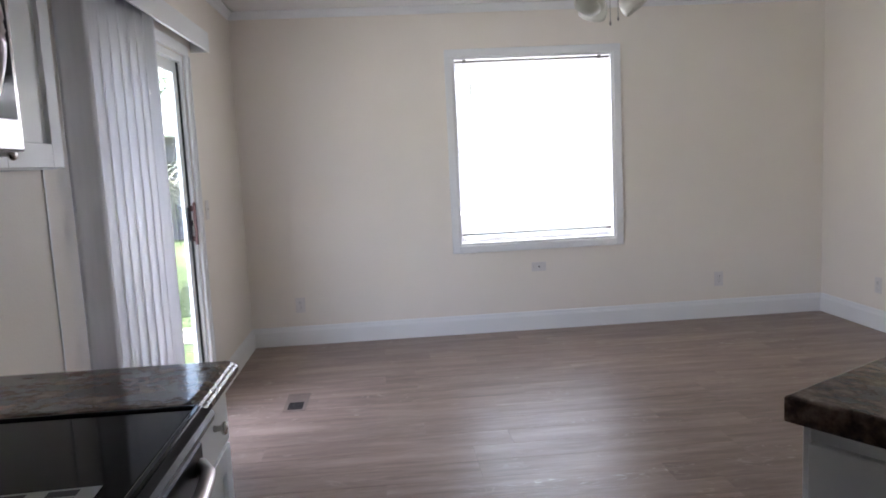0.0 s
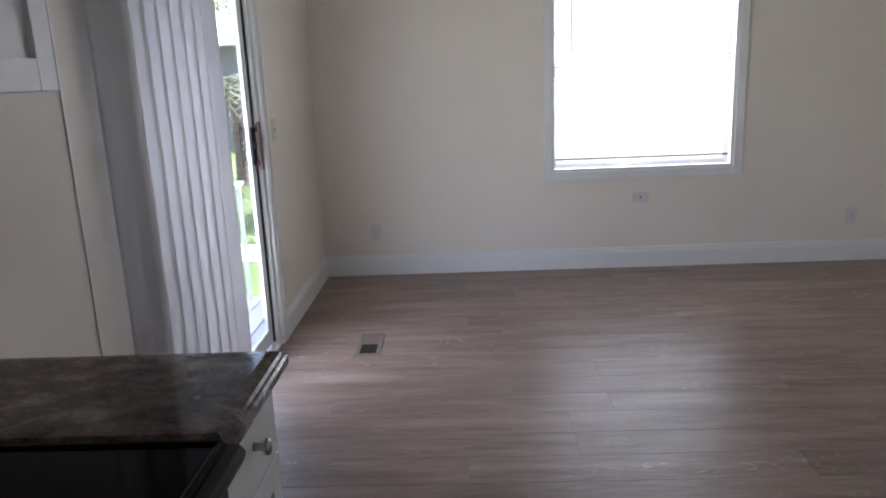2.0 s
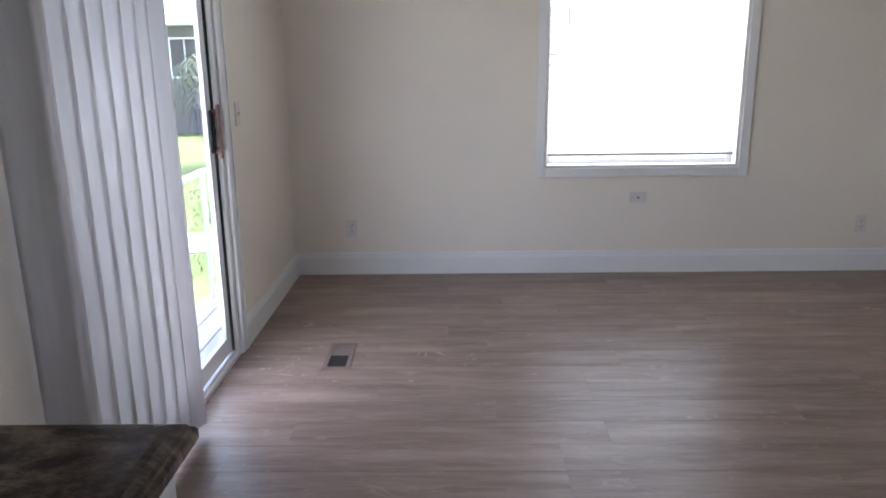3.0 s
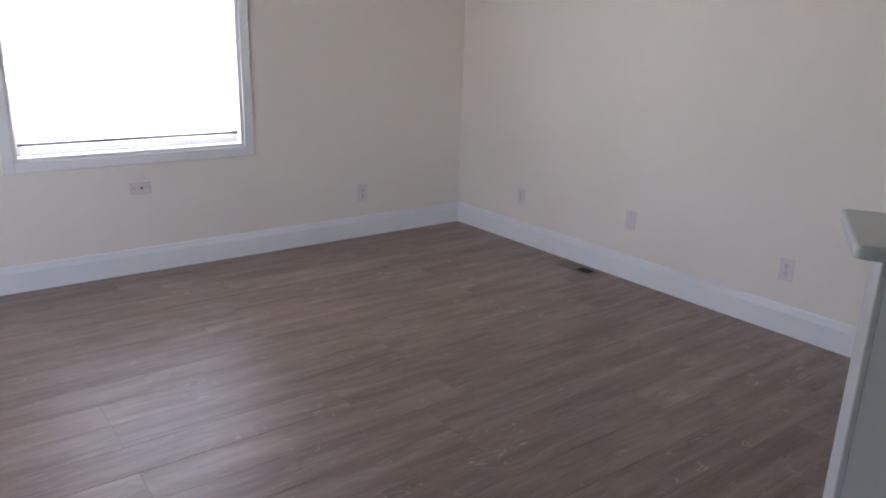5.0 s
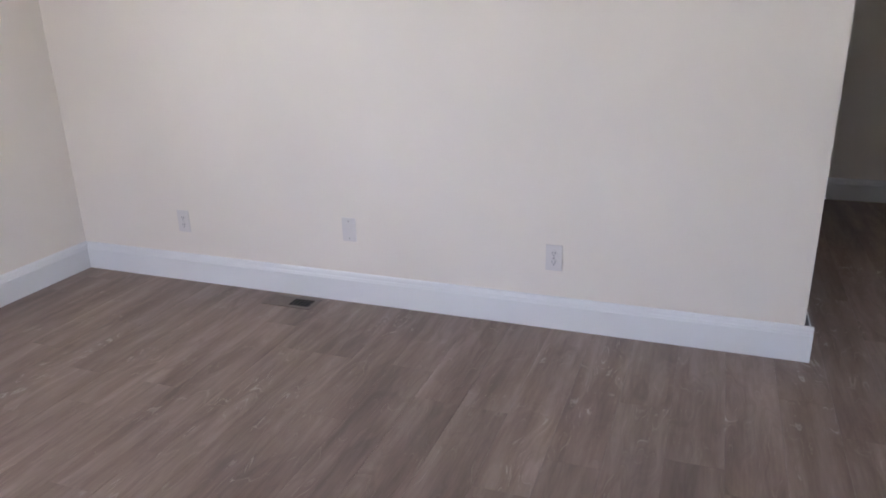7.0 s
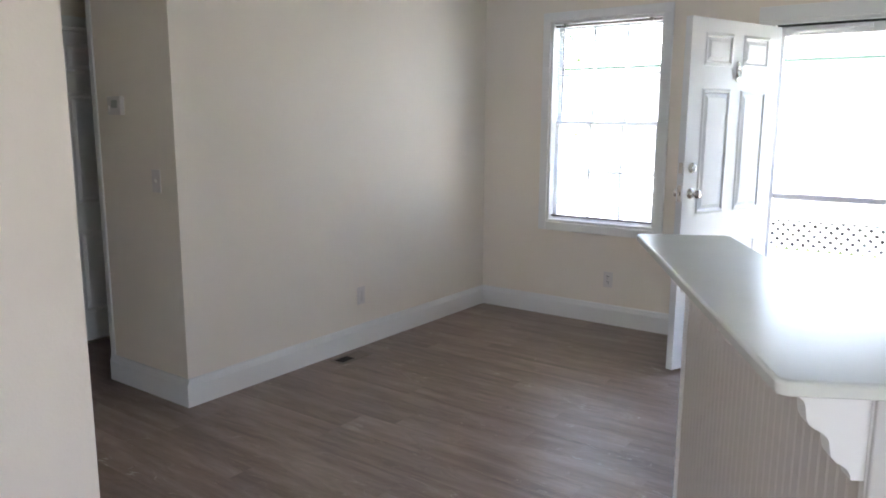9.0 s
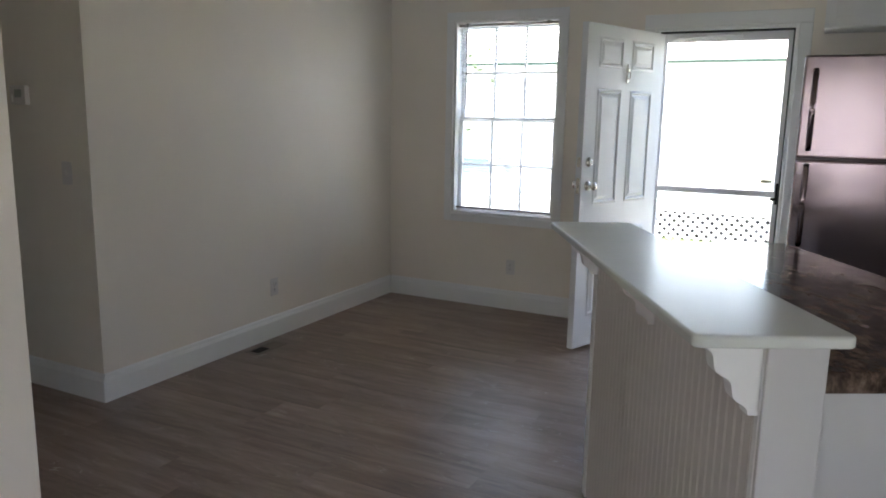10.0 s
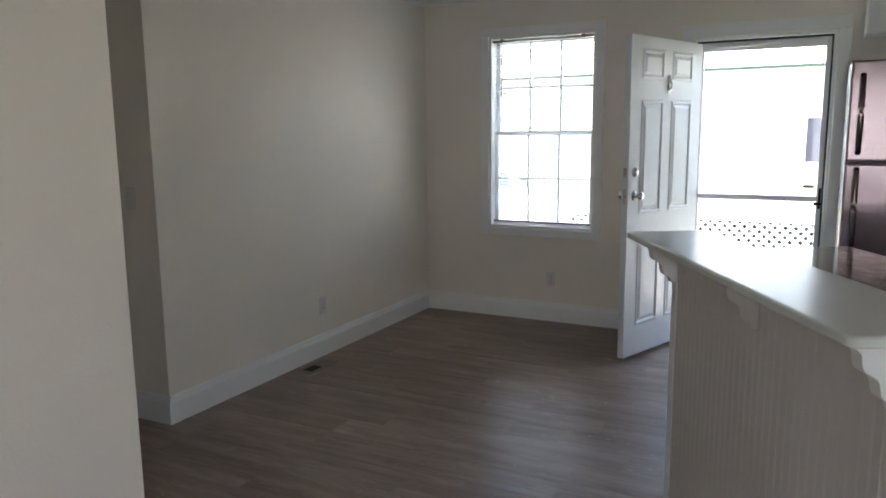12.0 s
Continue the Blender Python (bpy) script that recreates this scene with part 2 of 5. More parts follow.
# ---- plan ----
CEIL_Z = 2.535
XE, YE = 4.615, -3.630          # living room's east wall and where it ends
XD, YH = 5.682, -4.692          # dining wall and the hall's south corner
YS = -7.512                     # south wall
XH = 6.387                      # end of the hall's south wall
XB = 7.17                        # end of the hall
T = 0.13                        # wall thickness
NW = (1.646, 2.899, 0.704, 2.152)      # north window: x, x, z, z
SW = (4.264, 5.112, 0.728, 2.205)      # south window
SD = (2.712, 3.590, 0.0, 2.10)         # front door
SL = (-2.930, -1.377, 0.0, 2.030)      # patio door: y, y, z, z
HD = (-5.59, -4.80, 0.0, 2.05)         # hall door


def holed(bm, a0, a1, z0, z1, holes, put):
    """Fills a wall face by boxes round its openings; put(bm, a0, a1, z0, z1) adds one box."""
    cur = a0
    for h0, h1, hz0, hz1 in sorted(holes):
        put(bm, cur, h0, z0, z1)
        if hz0 > z0:
            put(bm, h0, h1, z0, hz0)
        if hz1 < z1:
            put(bm, h0, h1, hz1, z1)
        cur = h1
    put(bm, cur, a1, z0, z1)
    return bm


def wall_x(y0, y1):
    return lambda bm, a0, a1, z0, z1: box(bm, a0, a1, y0, y1, z0, z1)


def wall_y(x0, x1):
    return lambda bm, a0, a1, z0, z1: box(bm, x0, x1, a0, a1, z0, z1)


WZ = -0.1
struct("wall_north", holed(bmesh.new(), -0.056, XE + T, WZ, CEIL_Z, [NW], wall_x(0, T)), WALL, "cream painted wall with a white-trimmed window", "wall")
TN = 0.056                      # the thinner stretch of wall north of the patio door
struct("wall_west", holed(bmesh.new(), YS - T, 0, WZ, CEIL_Z, [SL], lambda bm, a0, a1, z0, z1: box(bm, -TN if a0 > -2 else -T, 0, a0, a1, z0, z1)), WALL, "cream painted wall with a sliding patio door", "wall")
struct("wall_south", holed(bmesh.new(), 0, XD + T, WZ, CEIL_Z, [SD, SW], wall_x(YS - T, YS)), WALL, "cream painted wall with window and front door", "wall")
struct("wall_east", boxed(XE, XE + T, YE, 0, WZ, CEIL_Z), WALL, "plain cream painted wall with outlets", "wall")
struct("wall_hall_north", boxed(XE + T, XB, YE, YE + T, WZ, CEIL_Z), WALL, "cream painted hall wall", "wall")
struct("wall_hall_end", holed(bmesh.new(), -6.2, YE + T, WZ, CEIL_Z, [HD], wall_y(XB, XB + T)), WALL, "cream painted wall at the hall's end", "wall")
struct("wall_hall_south", boxed(XD, XH, YH - T, YH, WZ, CEIL_Z), WALL, "cream painted hall wall with thermostat and switch", "wall")
struct("wall_dining", boxed(XD, XD + T, YS, YH - T, WZ, CEIL_Z), WALL, "plain cream painted dining wall", "wall")
struct("wall_recess", boxed(XH - T, XH, -6.07, YH - T, WZ, CEIL_Z), WALL, "cream painted wall of the hall recess", "wall")
# Unseen panel, added to stop daylight showing round the closed hall door.
struct("hall_door_light_block", boxed(XB + T + 0.01, XB + T + 0.1, -6.2, -4.2, WZ, CEIL_Z), WALL, "unseen panel added to block daylight behind the hall door", "wall")
struct("wall_recess_back", boxed(XH - T, XB, -6.2, -6.07, WZ, CEIL_Z), WALL, "cream painted wall of the hall recess", "wall")
struct("ceiling", boxed(-T, XB + T, YS - T, T, CEIL_Z, CEIL_Z + 0.1), CEIL, "off-white sprayed ceiling", "ceiling")
# Unseen roof; its overhang shades the openings and is cut short on the south.
struct("roof", boxed(-0.5, XB + 0.5, YS - 0.22, 0.5, CEIL_Z + 0.12, CEIL_Z + 0.32), VINYL, "unseen flat white roof with overhangs that shade the openings", "roof")
struct("subfloor", boxed(-T, XB + T, YS - T, T, -0.16, -0.0022), STRIP, "dark joint bed under the vinyl planks", "floor")


# ---- trim ----
def base_run(p0, p1, inward):
    """A baseboard along a wall foot, its stepped cap towards the room."""
    prof = [(0, 0.0), (0.016, 0.0), (0.016, 0.112), (0.0135, 0.117), (0.0135, 0.122), (0.010, 0.128), (0.009, 0.138), (0.006, 0.146), (0.0, 0.15)]
    p0, p1 = Vector((*p0, 0)), Vector((*p1, 0))
    d = p1 - p0
    m = Matrix((Vector((*inward, 0)), Vector((0, 0, 1)), d.normalized())).transposed().to_4x4()
    return struct("baseboard", prism(bmesh.new(), prof, d.length, Matrix.Translation(p0) @ m), TRIM, "tall white painted baseboard", "baseboard")


B = 0.016
base_run((0, 0), (XE, 0), (0, -1))
base_run((0, -1.304), (0, -B), (1, 0))
base_run((0, -3.775), (0, -3.003), (1, 0))
struct("wall_batten", boxed(0.0, 0.005, -3.2235, -3.2145, 0.1515, CEIL_Z - 0.056, bevel=0.001), TRIM, "thin white batten over a wall panel seam", "trim")
base_run((XE, YE - 0.034), (XE, -B), (-1, 0))
base_run((XE, YE - 0.018), (XB, YE - 0.018), (0, -1))
base_run((XD - B, YH), (XH + B, YH), (0, 1))
base_run((XD, YS), (XD, YH), (-1, 0))
base_run((3.667, YS), (XD - B, YS), (0, 1))
base_run((XH, -6.07), (XH, YH), (1, 0))
base_run((XB, YE - B), (XB, -4.734), (-1, 0))


struct("corner_trim", boxed(XH - 0.030, XH + 0.010, YH + 0.0005, YH + 0.011, 0.1515, CEIL_Z - 0.002, bevel=0.003), TRIM, "white trim strip on the hall wall corner", "trim")


def crown_run(p0, p1, inward):
    prof = [(0, 0), (0.045, 0), (0.045, -0.008), (0.034, -0.018), (0.018, -0.034), (0.010, -0.05), (0.004, -0.055), (0, -0.055)]
    p0, p1 = Vector((*p0, CEIL_Z)), Vector((*p1, CEIL_Z))
    d = p1 - p0
    m = Matrix((Vector((*inward, 0)), Vector((0, 0, 1)), d.normalized())).transposed().to_4x4()
    return struct("crown_trim", prism(bmesh.new(), prof, d.length, Matrix.Translation(p0) @ m), TRIM, "small white crown moulding at the ceiling", "trim")


crown_run((0, 0), (XE, 0), (0, -1))
crown_run((0, YS), (0, -0.045), (1, 0))
crown_run((XE, YE), (XE, -0.045), (-1, 0))
crown_run((XD, YS), (XD, YH), (-1, 0))
crown_run((0.045, YS), (XD - 0.045, YS), (0, 1))


def casing(name, m, w, h, cw, bottom, label, category):
    """Flat casing with a raised outer bead round an opening, in the opening's own plane (x across, z up, y to the room)."""
    top = thing(name, m, label, category, "", "structure")
    lo = -cw if bottom else 0
    for nm, d in (("side_casing", (-cw, 0, lo, h)), ("side_casing", (w, w + cw, lo, h)), ("head_casing", (-cw, w + cw, h, h + cw))):
        bm = boxed(d[0], d[1], 0.0, 0.015, d[2], d[3], bevel=0.003)
        part(nm, bm, TRIM, top)
    if bottom:
        part("sill_casing", boxed(0, w, 0.0, 0.0165, -cw, 0, bevel=0.003), TRIM, top)
    return top


# ---- floor: planks along the x axis ----
PW, PL, GAP = 0.180, 1.22, 0.0006


def plank_mesh(length):
    bm = bmesh.new()
    w, h = PW - GAP, 0.012
    lo = [bm.verts.new((x, y, -h)) for x, y in ((0, 0), (length, 0), (length, w), (0, w))]
    mid = [bm.verts.new((x, y, -0.0007)) for x, y in ((0, 0), (length, 0), (length, w), (0, w))]
    c = 0.0007
    e = 0.0002
    hi = [bm.verts.new((x, y, 0)) for x, y in ((e, c), (length - e, c), (length - e, w - c), (e, w - c))]
    for a, b in ((lo, mid), (mid, hi)):
        for i in range(4):
            bm.faces.new((a[i], a[(i + 1) % 4], b[(i + 1) % 4], b[i]))
    bm.faces.new(hi)
    me = bpy.data.meshes.new("plank")
    bm.to_mesh(me)
    bm.free()
    me.materials.append(PLANK)
    return me


def lay_floor():
    floor = thing("floor", pose(0, 0, 0), "grey-brown wood-look vinyl plank floor", "floor", "", "structure")
    rng = random.Random(7)
    cache = {}
    k0 = math.floor((YS + 1.915) / PW)
    rows = []
    k = k0
    while -1.915 + k * PW < 0:
        rows.append(-1.915 + k * PW)
        k += 1
    for y in rows:
        x_end = XB if y < YE + 0.05 else XE
        x = -rng.choice((0.0, 0.2, 0.4, 0.6, 0.8, 1.0, 1.1)) * 1.0
        while x < x_end:
            a, b = max(x, 0.0), min(x + PL, x_end + 0.05)
            if b - a > 0.04:
                key = round(b - a - 0.0002, 4)
                if key not in cache:
                    cache[key] = plank_mesh(key)
                ob = new("plank", cache[key])
                ob.location = (a, y, 0)
                ob.parent = floor
            x += PL
    return floor


# ---- windows ----
def slat_vinyl():
    """Thin white vinyl that lets some daylight through."""
    n = Nodes("blind_slat_vinyl", 0.4)
    c = n.ramp(n.noise(60, 3), [(0.3, (0.79, 0.79, 0.79)), (0.7, (0.82, 0.82, 0.82))])
    n.color(c)
    tl = n.add("ShaderNodeBsdfTranslucent", Color=c)
    mx = n.add("ShaderNodeMixShader", Fac=0.03)
    n.link(n.bsdf.outputs[0], mx.inputs[1])
    n.link(tl.outputs[0], mx.inputs[2])
    n.link(mx.outputs[0], n.t.nodes["Material Output"].inputs["Surface"])
    return n.mat


SLAT = slat_vinyl()
WAND = plastic("smoky_plastic", (0.16, 0.16, 0.16), 0.25)


def slat_mesh(w):
    """One slightly arched blind slat, w long, level."""
    bm = bmesh.new()
    pts = [(-0.0125, -0.0012), (-0.006, 0.0), (0.0, 0.0006), (0.006, 0.0), (0.0125, -0.0012)]
    outline = pts + [(x, z - 0.0005) for x, z in pts[::-1]]
    prism(bm, outline, w, Matrix(((0, 0, 1, 0), (1, 0, 0, 0), (0, 1, 0, 0), (0, 0, 0, 1))))
    bmesh.ops.recalc_face_normals(bm, faces=bm.faces)
    me = bpy.data.meshes.new("slat")
    bm.to_mesh(me)
    bm.free()
    me.materials.append(SLAT)
    return me


def window(name, m, w, h, cols, label):
    """A double-hung window in its opening: x across, y to the room, z up from the sill; its lining, sashes, bars and panes."""
    top = thing(name, m, label, "window", "", "structure")
    d0, d1 = -T, 0.0
    for nm, b in (("window_jamb", (0, 0.018, d0, d1, 0, h)), ("window_jamb", (w - 0.018, w, d0, d1, 0, h)),
                  ("window_head", (0.018, w - 0.018, d0, d1, h - 0.018, h)), ("window_sill", (0.018, w - 0.018, d0, d1, 0, 0.018))):
        part(nm, boxed(*b, bevel=0.002), TRIM, top)
    half = h / 2
    for nm, z0, z1, y in (("lower_sash", 0.018, half + 0.018, -0.085), ("upper_sash", half - 0.018, h - 0.018, -0.115)):
        bm = bmesh.new()
        s = 0.034
        x0, x1 = 0.018, w - 0.018
        box(bm, x0, x0 + s, y - 0.013, y + 0.013, z0, z1, 0.002)
        box(bm, x1 - s, x1, y - 0.013, y + 0.013, z0, z1, 0.002)
        box(bm, x0 + s, x1 - s, y - 0.012, y + 0.012, z0, z0 + s, 0.002)
        box(bm, x0 + s, x1 - s, y - 0.012, y + 0.012, z1 - s, z1, 0.002)
        sash = part(nm, bm, VINYL, top)
        if cols:
            bm = bmesh.new()
            for i in range(1, cols):
                x = x0 + s + (x1 - x0 - 2 * s) * i / cols
                box(bm, x - 0.010, x + 0.010, y - 0.008, y + 0.008, z0 + s, z1 - s)
            zc = (z0 + z1) / 2
            box(bm, x0 + s, x1 - s, y - 0.009, y + 0.009, zc - 0.010, zc + 0.010)
            part("glazing_bars", bm, VINYL, sash)
        g = part("pane", boxed(x0 + s, x1 - s, y - 0.002, y + 0.002, z0 + s, z1 - s), GLASS, sash)
        g.visible_shadow = False
    return top


def mini_blind(m, w, h, drop, label, wand, tilt=0.0):
    """A lowered horizontal blind hung in a window's lining."""
    top = thing("mini_blind", m, label, "blind", "window blinds")
    # Rails and brackets in dark metal: their backlit look is put into the colour.
    part("headrail", boxed(0.004, w - 0.004, -0.016, 0.016, h - 0.024, h - 0.008, bevel=0.002), BRONZE, top, "dark-looking headrail against the light")
    for x in (0.07, w - 0.09):
        part("bracket", boxed(x, x + 0.025, -0.018, 0.019, h - 0.028, h, bevel=0.001), BRONZE, top)
    zb = h - drop
    part("bottom_rail", boxed(0.006, w - 0.006, -0.012, 0.012, zb, zb + 0.014, bevel=0.003), BRONZE, top, "bottom rail coloured dark for its look against the light")
    me = slat_mesh(w - 0.012)
    n = int((drop - 0.05) / 0.0215)
    for i in range(n):
        ob = new("slat", me)
        ob.parent = top
        ob.location = (0.006, 0, zb + 0.03 + i * 0.0215)
        ob.rotation_euler = (radians(tilt), 0, 0)
    for x in (0.12, w - 0.12):
        part("cord", boxed(x - 0.0008, x + 0.0008, -0.0145, -0.013, zb, h - 0.03), SLAT, top)
    bm = bmesh.new()
    tube(bm, [(wand, 0.022, h - 0.04), (wand + 0.002, 0.024, h - 0.64)], 0.004, 8)
    part("wand", bm, WAND, top, "smoky clear plastic wand")
    return top


def flip(x, y, z):
    """Axes for a wall that faces north: x across runs west."""
    return pose(x, y, z, 0, 0, 180)


# opening axes: y points into the room
NM = flip(NW[1], 0, NW[2])
window("window_1", NM, NW[1] - NW[0], NW[3] - NW[2], 0, "white double-hung window with lowered mini blind")
casing("window_casing", NM, NW[1] - NW[0], NW[3] - NW[2], 0.058, True, "white window casing on a cream wall", "trim")
mini_blind(flip(NW[1] - 0.02, -0.0, NW[2] + 0.018) @ pose(0, -0.035, 0), NW[1] - NW[0] - 0.04, NW[3] - NW[2] - 0.036, NW[3] - NW[2] - 0.036 - 0.058,
           "white mini blind lowered almost to the sill", NW[1] - NW[0] - 0.16, 10)
SMX = pose(SW[0], YS, SW[2])
window("window_2", SMX, SW[1] - SW[0], SW[3] - SW[2], 3, "white double-hung window with glazing bars and open blind")
casing("window_casing", SMX, SW[1] - SW[0], SW[3] - SW[2], 0.062, True, "white window casing on a cream wall", "trim")
mini_blind(pose(SW[0] + 0.02, YS - 0.035, SW[2] + 0.018), SW[1] - SW[0] - 0.04, SW[3] - SW[2] - 0.036, SW[3] - SW[2] - 0.036 - 0.022,
           "white mini blind lowered with open slats", SW[1] - SW[0] - 0.12, 8)


# ---- patio door, x across = north along the wall, y to the room ----
def patio_door():
    w, h = SL[1] - SL[0], SL[3]
    top = thing("patio_door", pose(0, SL[0], 0), "closed white sliding glass patio door", "patio door", "", "structure")
    # local axes here: x to the room, y north, z up
    fr = bmesh.new()
    box(fr, -T, -0.002, 0, 0.035, 0, h, 0.002)
    box(fr, -TN, -0.002, w - 0.036, w, 0, h, 0.002)
    box(fr, -T, -0.003, 0.035, w - 0.036, h - 0.04, h, 0.002)
    part("door_frame", fr, VINYL, top)
    tr = bmesh.new()
    box(tr, -T, 0.0, 0.035, w - 0.036, -0.01, 0.022, 0.002)
    for x in (-0.10, -0.055, -0.018):
        box(tr, x - 0.003, x + 0.003, 0.035, w - 0.036, 0.022, 0.034)
    part("track", tr, ALU, top, "aluminium sill track")

    def panel(name, x, y0, y1):
        bm = bmesh.new()
        s = 0.062
        z0, z1 = 0.036, h - 0.042
        box(bm, x - 0.010, x + 0.010, y0, y0 + s, z0, z1, 0.003)
        box(bm, x - 0.010, x + 0.010, y1 - s, y1, z0, z1, 0.003)
        box(bm, x + 0.0102, x + 0.015, y1 - s * 0.62, y1 - s * 0.30, z0, z1, 0.002)
        box(bm, x - 0.009, x + 0.009, y0 + s, y1 - s, z0, z0 + 0.085, 0.003)
        box(bm, x - 0.009, x + 0.009, y0 + s, y1 - s, z1 - 0.06, z1, 0.003)
        p = part(name, bm, VINYL, top)
        g = part("pane", boxed(x - 0.004, x + 0.004, y0 + s, y1 - s, z0 + 0.085, z1 - 0.06), GLASS, p)
        g.visible_shadow = False
        return p

    panel("fixed_panel", -0.085, 0.036, w / 2 + 0.03)
    slide = panel("sliding_panel", -0.038, w / 2 - 0.03, w - 0.052)
    part("weatherstrip", boxed(-0.052, -0.020, w - 0.0515, w - 0.0365, 0.036, h - 0.042), RUBBER, top, "dark rubber weatherstrip")
    hy = w - 0.085
    wood = Nodes("reddish_wood", 0.4)
    wood.color(wood.ramp(wood.noise(40, 4, vec=wood.mapped((1, 1, 0.1))), [(0.3, (0.055, 0.022, 0.018)), (0.7, (0.12, 0.048, 0.038))]))
    part("latch_plate", boxed(-0.021, -0.008, hy - 0.034, hy - 0.008, 1.00, 1.19, bevel=0.004), BLACKPL, slide, "black latch plate")
    part("thumb_latch", boxed(-0.008, 0.004, hy - 0.026, hy - 0.014, 1.085, 1.115, bevel=0.002), BLACKPL, slide)
    bm = bmesh.new()
    box(bm, 0.004, 0.020, hy - 0.008, hy + 0.014, 0.975, 1.215, 0.006, 2)
    box(bm, -0.021, 0.006, hy - 0.005, hy + 0.010, 0.995, 1.025, 0.003)
    box(bm, -0.021, 0.006, hy - 0.005, hy + 0.010, 1.165, 1.195, 0.003)
    part("pull_handle", bm, wood.mat, slide, "reddish wooden pull handle")
    return top


patio_door()


def patio_casing():
    top = thing("patio_door_casing", pose(0, 0, 0), "white casing round the sliding patio door", "trim", "", "structure")
    part("side_casing", boxed(0, 0.017, SL[1], SL[1] + 0.072, 0, SL[3], bevel=0.004), TRIM, top)
    part("side_casing", boxed(0, 0.017, SL[0] - 0.072, SL[0], 0, SL[3], bevel=0.004), TRIM, top)
    part("head_casing", boxed(0, 0.017, SL[0] - 0.072, SL[1] + 0.072, SL[3], SL[3] + 0.06, bevel=0.004), TRIM, top)
    bm = boxed(0.0175, 0.024, SL[1] + 0.058, SL[1] + 0.070, 0.0, SL[3], bevel=0.002)
    part("casing_bead", bm, TRIM, top)


patio_casing()


def vertical_blind():
    """Vanes stacked over the fixed half, behind a valance."""
    y0, y1 = -3.19, -1.178
    top = thing("vertical_blind", pose(0, 0, 0), "white vertical blind drawn partly open under a valance", "blind")
    part("valance", boxed(0.098, 0.108, y0, y1, 2.074, 2.186, bevel=0.002), TRIM, top)
    part("valance_return", boxed(0.0, 0.098, y1 - 0.010, y1, 2.074, 2.184, bevel=0.001), TRIM, top)
    part("valance_return", boxed(0.0, 0.098, y0, y0 + 0.010, 2.074, 2.184, bevel=0.001), TRIM, top)
    part("valance_top", boxed(0.0, 0.098, y0 + 0.010, y1 - 0.010, 2.174, 2.183), TRIM, top)
    part("headrail", boxed(0.035, 0.075, y0 + 0.05, y1 - 0.06, 2.112, 2.160, bevel=0.004), VINYL, top)
    bm = bmesh.new()
    k = 9
    arc = [(-0.0445 + 0.089 * i / (k - 1), 0.006 * (1 - ((i - (k - 1) / 2) / ((k - 1) / 2)) ** 2)) for i in range(k)]
    arc = [(x * 1.38, y * 0.75) for x, y in arc]
    prism(bm, arc + [(x, y - 0.0011) for x, y in arc[::-1]], 2.07, Matrix.Translation((0, 0, 0.035)))
    bmesh.ops.recalc_face_normals(bm, faces=bm.faces)
    me = bpy.data.meshes.new("vane")
    bm.to_mesh(me)
    bm.free()
    me.materials.append(VANE)
    for p in me.polygons:
        p.use_smooth = abs(p.normal.z) < 0.5 and p.area > 0.001
    rng = random.Random(3)
    n = 9
    for i in range(n):
        ob = new("vane", me)
        ob.parent = top
        ob.location = (0.062, -3.035 if i == 0 else -2.958 + 0.738 * (i - 1) / (n - 2), 0)
        ob.rotation_euler = (0, 0, radians({0: 58, n - 1: 66}.get(i, 84 + rng.uniform(-2.5, 2.5))))
    return top


vertical_blind()


# ---- front door ----
def raised_panel(bm, x0, x1, z0, z1, y, s):
    """A pressed panel on a door face at y; s is +1 or -1, the way the face looks."""
    def ring(i, o):
        return [bm.verts.new((a, y + s * o, b)) for a, b in ((x0 + i, z0 + i), (x1 - i, z0 + i), (x1 - i, z1 - i), (x0 + i, z1 - i))]
    rings = [ring(-0.004, 0.0006), ring(0.006, 0.006), ring(0.014, 0.006), ring(0.022, -0.003), ring(0.028, -0.003), ring(0.046, 0.004)]
    for a, b in zip(rings, rings[1:]):
        for i in range(4):
            bm.faces.new((a[i], a[(i + 1) % 4], b[(i + 1) % 4], b[i]))
    bm.faces.new(rings[-1])


def panel_door(top, w, h, th, mat):
    """A six-panel door leaf: x from the hinge, y through it, z up. The slab's faces are cut back under the panels."""
    bm = bmesh.new()
    st, mid = 0.125, 0.10
    pw = (w - 2 * st - mid) / 2
    xs = [(st, st + pw), (st + pw + mid, w - st)]
    zs = [(0.20, 0.75), (0.93, 1.640), (1.775, 1.952)]
    k = h / 2.03
    zs = [(a * k, b * k) for a, b in zs]
    # frame of stiles and rails
    box(bm, 0, st, -th / 2, th / 2, 0, h)
    box(bm, w - st, w, -th / 2, th / 2, 0, h)
    box(bm, st + pw, st + pw + mid, -th / 2, th / 2, 0, h)
    edges = [0] + [v for z in zs for v in z] + [h]
    for x0, x1 in xs:
        for i in range(0, len(edges), 2):
            box(bm, x0, x1, -th / 2, th / 2, edges[i], edges[i + 1])
        for z0, z1 in zs:
            box(bm, x0, x1, -th / 2 + 0.006, th / 2 - 0.006, z0, z1)
    leaf = part("leaf", bm, mat, top)
    for x0, x1 in xs:
        for z0, z1 in zs:
            bp = bmesh.new()
            for s in (1, -1):
                raised_panel(bp, x0, x1, z0, z1, s * th / 2, s)
            part("panel", bp, mat, leaf)
    return leaf


def knob(bm, p, n, r=0.027):
    """A round door knob with rose and neck, standing out from p along n."""
    m = Matrix.Translation(p) @ Vector(n).to_track_quat("Z", "Y").to_matrix().to_4x4()
    lathe(bm, [(0.032, 0), (0.032, 0.004), (0.026, 0.010), (0.012, 0.013), (0.011, 0.026), (0.018, 0.034), (r, 0.046), (r, 0.054), (0.019, 0.062), (0.004, 0.064)], m, 20)


